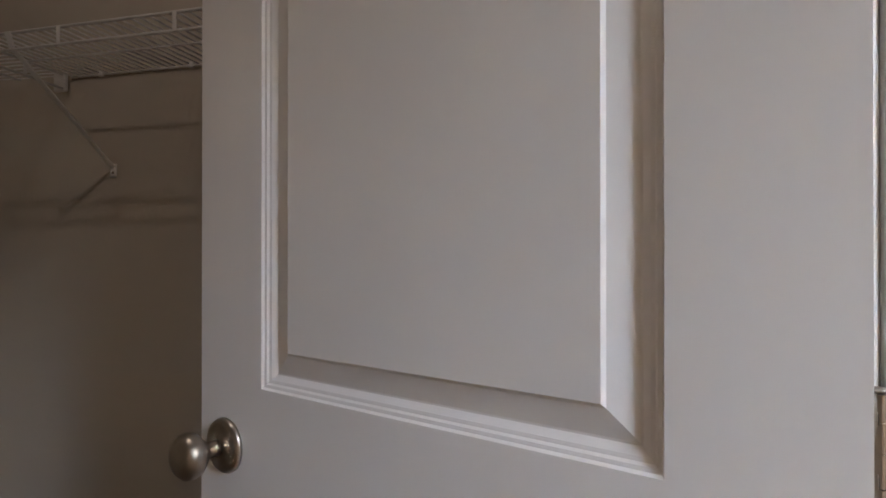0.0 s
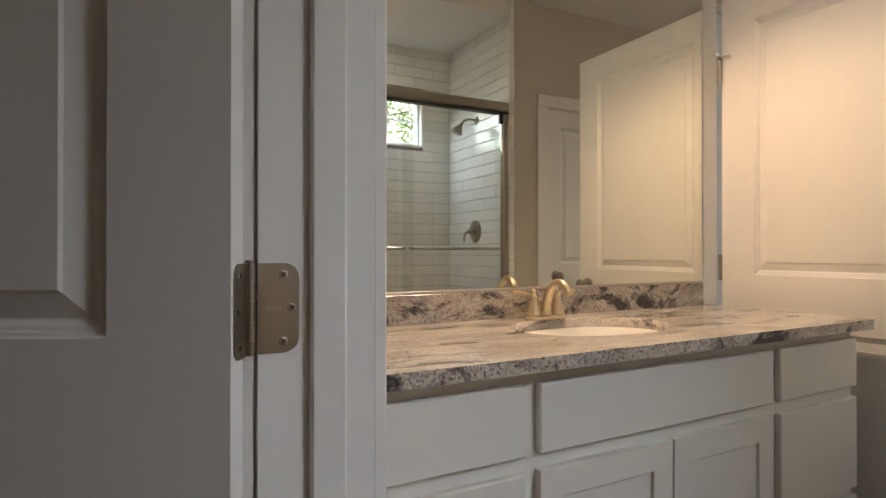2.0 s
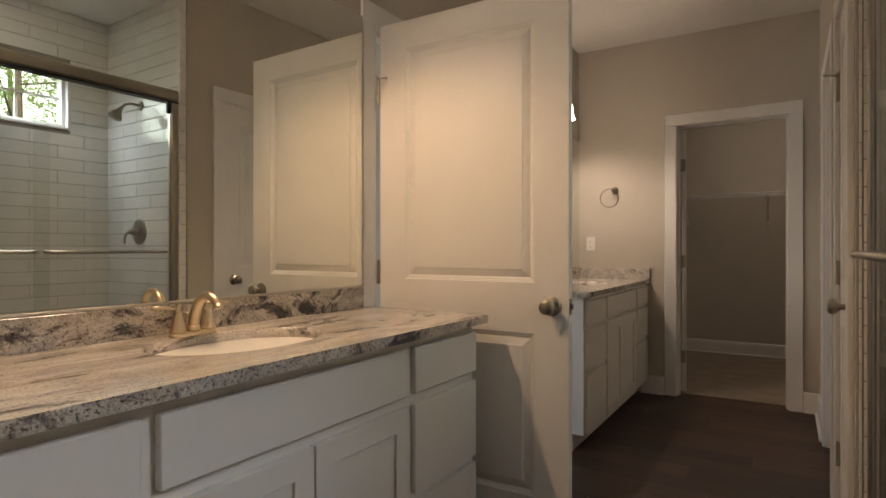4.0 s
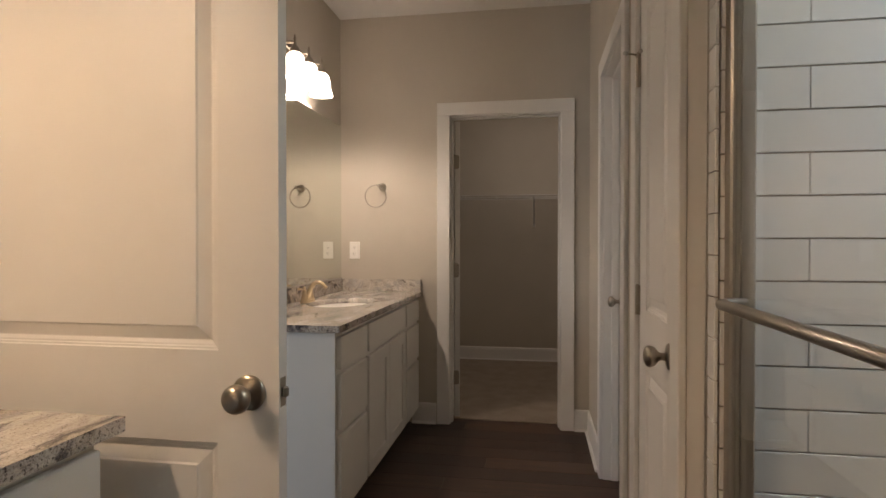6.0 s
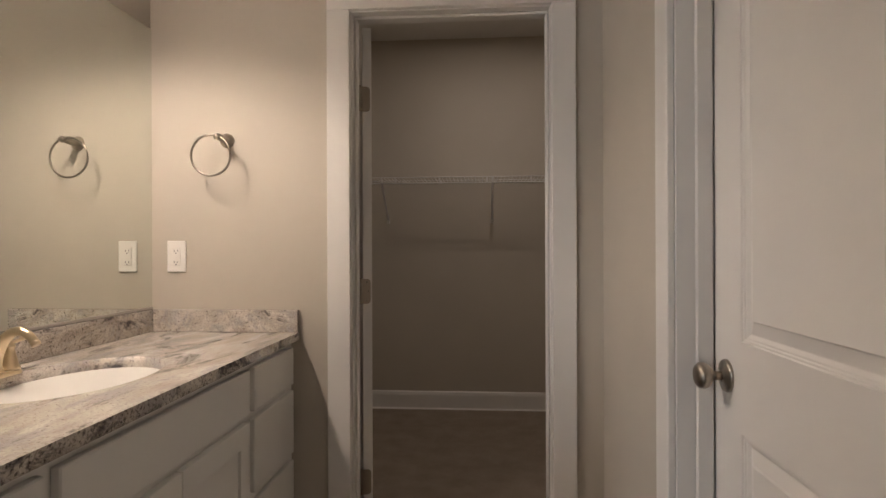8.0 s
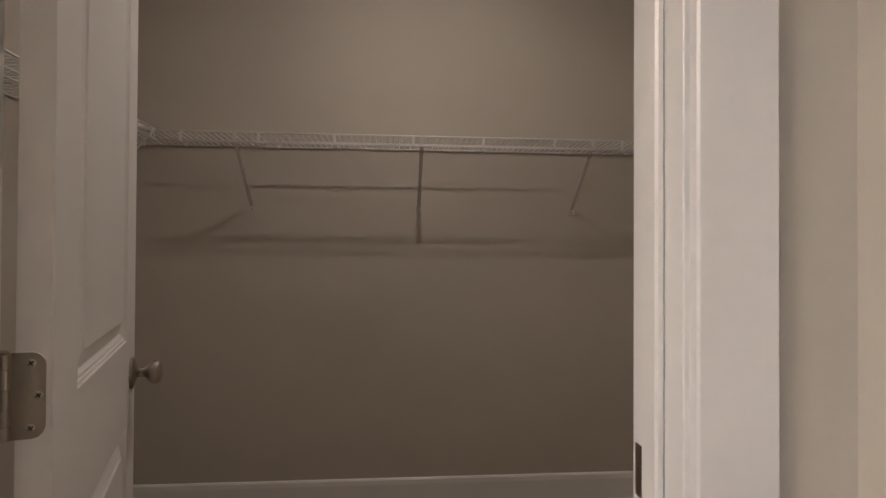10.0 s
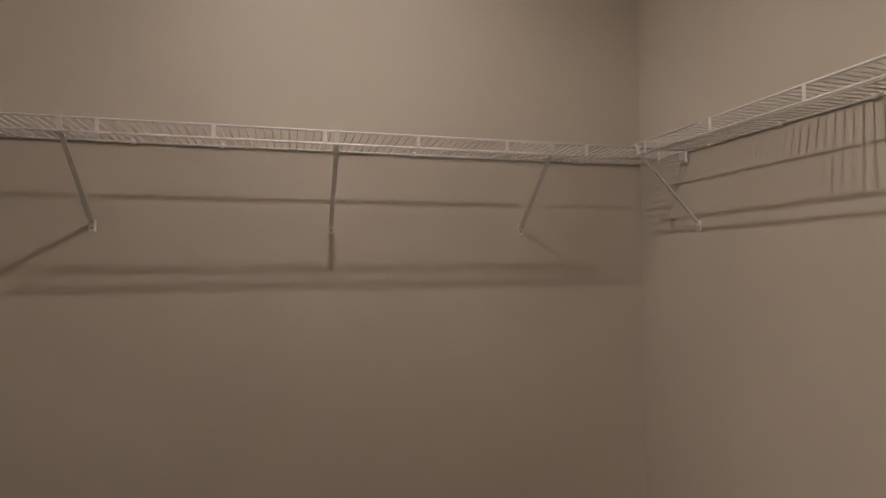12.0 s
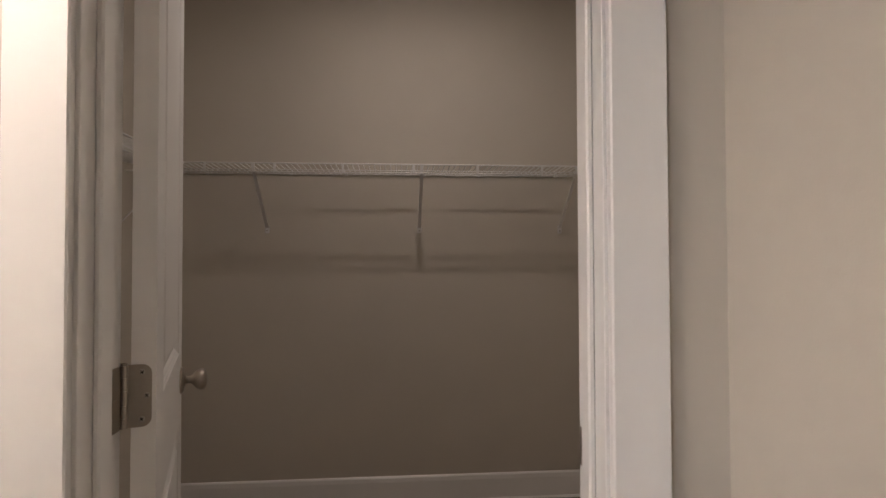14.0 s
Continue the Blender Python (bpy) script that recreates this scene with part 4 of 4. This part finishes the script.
def tile_at(parent, m, w, h):
    key = (round(w, 3), round(h, 3))
    if key not in tile_meshes:
        bm = bmesh.new()
        box(bm, 0, w, -0.007, 0.0, 0, h, 0.0008)
        tile_meshes[key] = mesh_of("tile", bm, TILE)
    ob = new("tile", tile_meshes[key])
    ob.parent = parent
    ob.matrix_local = m
    return ob


def tile_wall(parent, m, width, holes=(), limit=300, z0=0.11):
    """Rows of tiles on a plane: local x along the wall, y out of it (negative)."""
    spots = []
    row = 0
    z = z0
    while z < TOP - 0.01:
        h = min(PITCH, TOP - z) - 0.0032
        x = -(row % 2) * TW / 2
        while x < width - 0.005:
            a, b = max(x, 0), min(x + TW, width)
            if b - a > 0.012 and h > 0.012:
                for hx0, hx1, hz0, hz1 in holes:
                    if b > hx0 and a < hx1 and z + h > hz0 and z < hz1:
                        if a < hx0 - 0.015:
                            spots.append((a, z, hx0 - a - 0.0020, h))
                        if b > hx1 + 0.015:
                            spots.append((hx1, z, b - hx1 - 0.0020, h))
                        break
                else:
                    spots.append((a, z, b - a - 0.0020, h))
            x += TW
        z += PITCH
        row += 1
    spots.sort(key=lambda s: abs(s[1] - 1.7) + abs(s[0] - width * 0.5) * 0.6)
    rest = bmesh.new()
    for i, (x, z, w, h) in enumerate(spots):
        if i < limit:
            tile_at(parent, m @ Matrix.Translation((x, 0, z)), w, h)
        else:
            box(rest, x, x + w, -0.006, 0, z, z + h)
    if len(spots) > limit:
        tagged(part("far_tiles", place(rest, m), TILE, parent), "", "", "", "stuff")
    else:
        rest.free()


# window in the shower
w1 = empty("window_1", pose(SHX, (WY0 + WY1) / 2, WZ0), "white vinyl window with grilles, trees outside", "window", "", "structure")
hw, wh = (WY1 - WY0) / 2, WZ1 - WZ0
fr = 0.034
bm = boxes((0.03, 0.10, -hw, -hw + fr, 0, wh), (0.03, 0.10, hw - fr, hw, 0, wh), (0.03, 0.10, -hw + fr, hw - fr, 0, fr), (0.03, 0.10, -hw + fr, hw - fr, wh - fr, wh), bevel=0.003)
part("window_frame", bm, VINYL, w1)
bm = boxes((-0.006, 0.03, -hw, -hw + 0.012, 0.012, wh), (-0.006, 0.03, hw - 0.012, hw, 0.012, wh), (-0.006, 0.03, -hw + 0.012, hw - 0.012, wh - 0.012, wh))
part("window_return", bm, VINYL, w1)
part("window_sill", boxes((-0.012, 0.03, -hw, hw, -0.004, 0.012), bevel=0.002), VINYL, w1)
pane = part("pane", boxes((0.060, 0.064, -hw + fr - 0.005, hw - fr + 0.005, fr - 0.005, wh - fr + 0.005)), GLASS, w1)
pane.visible_shadow = False
part("grille", boxes((0.050, 0.059, -0.007, 0.007, fr, wh - fr)), VINYL, w1)
part("grille", boxes((0.0505, 0.0585, -hw + fr, hw - fr, wh * 0.5 - 0.008, wh * 0.5 + 0.008)), VINYL, w1)
# daylight through the opening, from the sky on either hand
for name, aim, watts, spread in (("window_light_far", (-0.42, 0.45, -0.80), WINDOW_WATTS * 0.75, 124), ("window_light_near", (-1.0, -0.9, -1.15), WINDOW_WATTS * 0.8, 60)):
    eye = Vector((SHX - 0.008, (WY0 + WY1) / 2, (WZ0 + WZ1) / 2))
    wl = lamp_area(name, eye, eye + Vector(aim), watts, DAYLIGHT, 0.44, 0.30)
    wl.data.spread = radians(spread)

# sliding glass door
sd = empty("shower_door", pose(R + 0.033, (SH0 + SH1) / 2, 0.11), "framed sliding glass shower door with towel bars", "shower door")
hl = (SH1 - SH0) / 2 - 0.002
part("header", boxes((-0.032, 0.032, -hl, hl, 1.862, 1.932), bevel=0.012), ALU, sd, "brushed metal header rail")
part("sill_track", boxes((-0.03, 0.03, -hl, hl, 0.0005, 0.03), bevel=0.004), ALU, sd)
for s in (-1, 1):
    y = s * hl
    part("side_post", boxes((-0.022, 0.022, min(y, y - s * 0.038), max(y, y - s * 0.038), 0.03, 1.862), bevel=0.004), ALU, sd)
    part("seal", boxes((-0.006, 0.006, min(y - s * 0.038, y - s * 0.048), max(y - s * 0.038, y - s * 0.048), 0.06, 1.85)), ALU, sd)
part("seal", boxes((-0.030, 0.030, -hl, hl, 1.855, 1.8618)), SEAL, sd, "black seal strip under the header")
for x, a, b in ((-0.014, 2.29 - (SH0 + SH1) / 2, hl - 0.045), (0.014, -hl + 0.045, 2.37 - (SH0 + SH1) / 2)):
    p = part("glass_panel", boxes((x - 0.003, x + 0.003, a, b, 0.035, 1.856)), GLASS, sd, "clear glass sliding panel")
    p.visible_shadow = False
    sx = -0.045 if x < 0 else 0.045
    bm = bmesh.new()
    tube(bm, [(x, a + 0.05, 0.985), (x + sx * 0.75, a + 0.05, 0.985), (x + sx, a + 0.065, 0.985), (x + sx, b - 0.065, 0.985), (x + sx * 0.75, b - 0.05, 0.985), (x, b - 0.05, 0.985)], 0.0095, 12)
    part("towel_bar", bm, ALU, sd, "brushed metal towel bar")
    if x < 0:
        bm = boxes((x - 0.008, x + 0.008, b - 0.026, b, 1.79, 1.854), bevel=0.002)
        part("roller_hanger", bm, SEAL, sd)

rl_ = empty("recessed_light", pose(1.30, 2.25, SOFFIT), "lit white round recessed shower ceiling light", "ceiling light")
bm = bmesh.new()
lathe(bm, [(0.055, -0.002), (0.058, -0.007), (0.082, -0.006), (0.088, -0.0005), (0.055, -0.0005)], seg=32)
part("trim_ring", bm, PLASTIC, rl_)
bm = bmesh.new()
lathe(bm, [(0, -0.0035), (0.055, -0.0035), (0.055, -0.001), (0, -0.001)], seg=32)
part("lens", bm, BULB, rl_, "lit frosted lens")
ob = lamp_area("shower_light", (1.30, 2.25, SOFFIT - 0.010), (1.30, 2.2501, 0), SHOWER_WATTS, LAMP_SHOWER, 0.09, 0.09)
ob.data.shape = "DISK"

# shower head and valve on the end wall
sh = empty("wall_shower", pose(1.310, SH1 - 0.006, 2.008), "brushed nickel shower head on a bent arm", "shower")
bm = bmesh.new()
lathe(bm, [(0, 0), (0.030, 0), (0.030, 0.004), (0.018, 0.012), (0.010, 0.014)], pose(0, 0, 0, 90), seg=24)
part("flange", bm, NICKEL, sh)
bm = bmesh.new()
tube(bm, [(0, -0.005, 0), (0, -0.06, 0.004), (0, -0.10, -0.010), (0, -0.125, -0.040)], 0.0085, 12)
part("arm", bm, NICKEL, sh)
bm = bmesh.new()
lathe(bm, [(0, 0.0), (0.012, 0.0), (0.014, 0.02), (0.020, 0.032), (0.036, 0.060), (0.041, 0.072), (0.039, 0.078), (0, 0.078)], pose(0, -0.12, -0.034, 147, 0, 0), seg=24)
part("head", bm, NICKEL, sh)
sv = empty("shower_valve", pose(1.325, SH1 - 0.006, 1.218), "brushed nickel round shower valve with a lever", "shower valve")
bm = bmesh.new()
lathe(bm, [(0, 0), (0.080, 0), (0.081, 0.004), (0.074, 0.009), (0.040, 0.012), (0.030, 0.016)], pose(0, 0, 0, 90), seg=36)
part("trim_plate", bm, NICKEL, sv)
bm = bmesh.new()
lathe(bm, [(0, 0.010), (0.026, 0.012), (0.024, 0.035), (0.017, 0.055), (0.012, 0.070), (0, 0.074)], pose(0, 0, 0, 90), seg=24)
tube(bm, [(0, -0.058, 0), (0.0, -0.085, -0.012), (0.0, -0.095, -0.045), (0, -0.092, -0.075)], [0.010, 0.009, 0.0075, 0.006], 12)
part("lever", bm, NICKEL, sv)

# ---- outside ----
struct("ground", boxes((-60, 60, -60, 60, -1.0, -0.9)), GRASS, "grassy ground outside", "ground")
# emissive sheet added to give the bright sky between the leaves
SKY_GLOW, _n, _k, _b = mat("sky_glow")
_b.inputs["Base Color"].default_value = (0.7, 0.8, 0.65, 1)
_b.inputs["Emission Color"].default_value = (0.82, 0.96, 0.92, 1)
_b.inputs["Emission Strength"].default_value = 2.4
struct("backdrop", boxes((56, 56.2, -45, 55, -0.9, 45)), SKY_GLOW, "glowing pale backdrop standing in for bright sky beyond the trees", "backdrop")
rng = random.Random(7)


def tree(x, y, h, crown_z, crown_r, leaves):
    tr = empty("tree", pose(x, y, -0.9), "leafy green deciduous tree outside the window", "tree", "trees outside")
    bm = bmesh.new()
    tube(bm, [(0, 0, 0), (0.05, 0.03, h * 0.3), (-0.04, 0.05, h * 0.6), (0.02, 0, h)], [0.13, 0.10, 0.07, 0.02], 10)
    for i in range(9):
        a, z = rng.uniform(0, 6.28), rng.uniform(h * 0.35, h * 0.85)
        r = crown_r * rng.uniform(0.6, 0.95)
        tube(bm, [(0, 0, z), (r * 0.5 * math.cos(a), r * 0.5 * math.sin(a), z + 0.35), (r * math.cos(a), r * math.sin(a), z + 0.8)], [0.035, 0.022, 0.008], 6)
    part("trunk", bm, BARK, tr)
    verts, faces = [], []
    clumps = []
    for i in range(70):
        while True:
            p = Vector((rng.uniform(-1, 1), rng.uniform(-1, 1), rng.uniform(-1, 1)))
            if 0.25 < p.length < 1:
                break
        clumps.append(Vector((p.x * crown_r, p.y * crown_r, crown_z + p.z * crown_r * 1.3)))
    for i in range(leaves):
        c = rng.choice(clumps) + Vector((rng.gauss(0, 0.22), rng.gauss(0, 0.22), rng.gauss(0, 0.18)))
        e = Euler((rng.uniform(-1, 1), rng.uniform(-1, 1), rng.uniform(0, 6.28))).to_matrix()
        s = rng.uniform(0.035, 0.075)
        k0 = len(verts)
        for q in ((-s, 0, 0), (0, -s * 0.5, 0.01), (s, 0, 0), (0, s * 0.5, 0.01)):
            verts.append(c + e @ Vector(q))
        faces.append((k0, k0 + 1, k0 + 2, k0 + 3))
    me = bpy.data.meshes.new("crown")
    me.from_pydata([tuple(v) for v in verts], [], faces)
    me.materials.append(LEAF)
    ob = new("crown", me)
    ob.parent = tr
    tagged(ob, "", "", "", "stuff")
    return tr


tree(12.5, 6.4, 8.5, 5.0, 2.4, 3600)
tree(14.0, 9.2, 9.0, 5.6, 2.6, 3600)
tree(17.5, 8.0, 10.5, 6.6, 3.0, 4200)
tree(21.0, 11.5, 11.0, 7.4, 3.4, 4000)
tree(13.5, 3.0, 8.5, 5.2, 2.6, 3000)

# ---- floor planks and tiles ----
plank_meshes = {}


def plank(x0, x1, y0, y1):
    key = (round(x1 - x0, 3), round(y1 - y0, 3))
    if key not in plank_meshes:
        bm = bmesh.new()
        box(bm, 0, x1 - x0, 0, y1 - y0, -0.0118, 0, 0.0012)
        plank_meshes[key] = mesh_of("plank", bm, WOOD)
    ob = new("plank", plank_meshes[key])
    ob.parent = floor
    ob.matrix_local = Matrix.Translation((x0, y0, 0))


PW = 0.150
y, row = W1B - 0.02, 0
while y < E1:
    q = min(y + PW - 0.0012, E1 + 0.003)
    cuts = [L, L + (0.35, 1.05, 0.70, 1.32, 0.20, 0.86)[row % 6], R + 0.115]
    for a, b in zip(cuts, cuts[1:]):
        if b - a > 0.02:
            plank(a, b - 0.001, y, q)
    y += PW
    row += 1

tile_wall(sw_back, pose(SHX, SH1, 0, 0, 0, -90), SH1 - SH0, ((SH1 - WY1, SH1 - WY0, WZ0, WZ1),))
tile_wall(sw_end, pose(R + 0.004, SH1, 0, 0, 0, 0), SHX - R - 0.012)
# bullnose column on the bathroom side of the end wall
z = 0.0
while z < TOP - 0.02:
    tile_at(sw_end, pose(R, SH1 + 0.032, z, 0, 0, -90), 0.040, min(PITCH, TOP - z) - 0.0022)
    z += PITCH
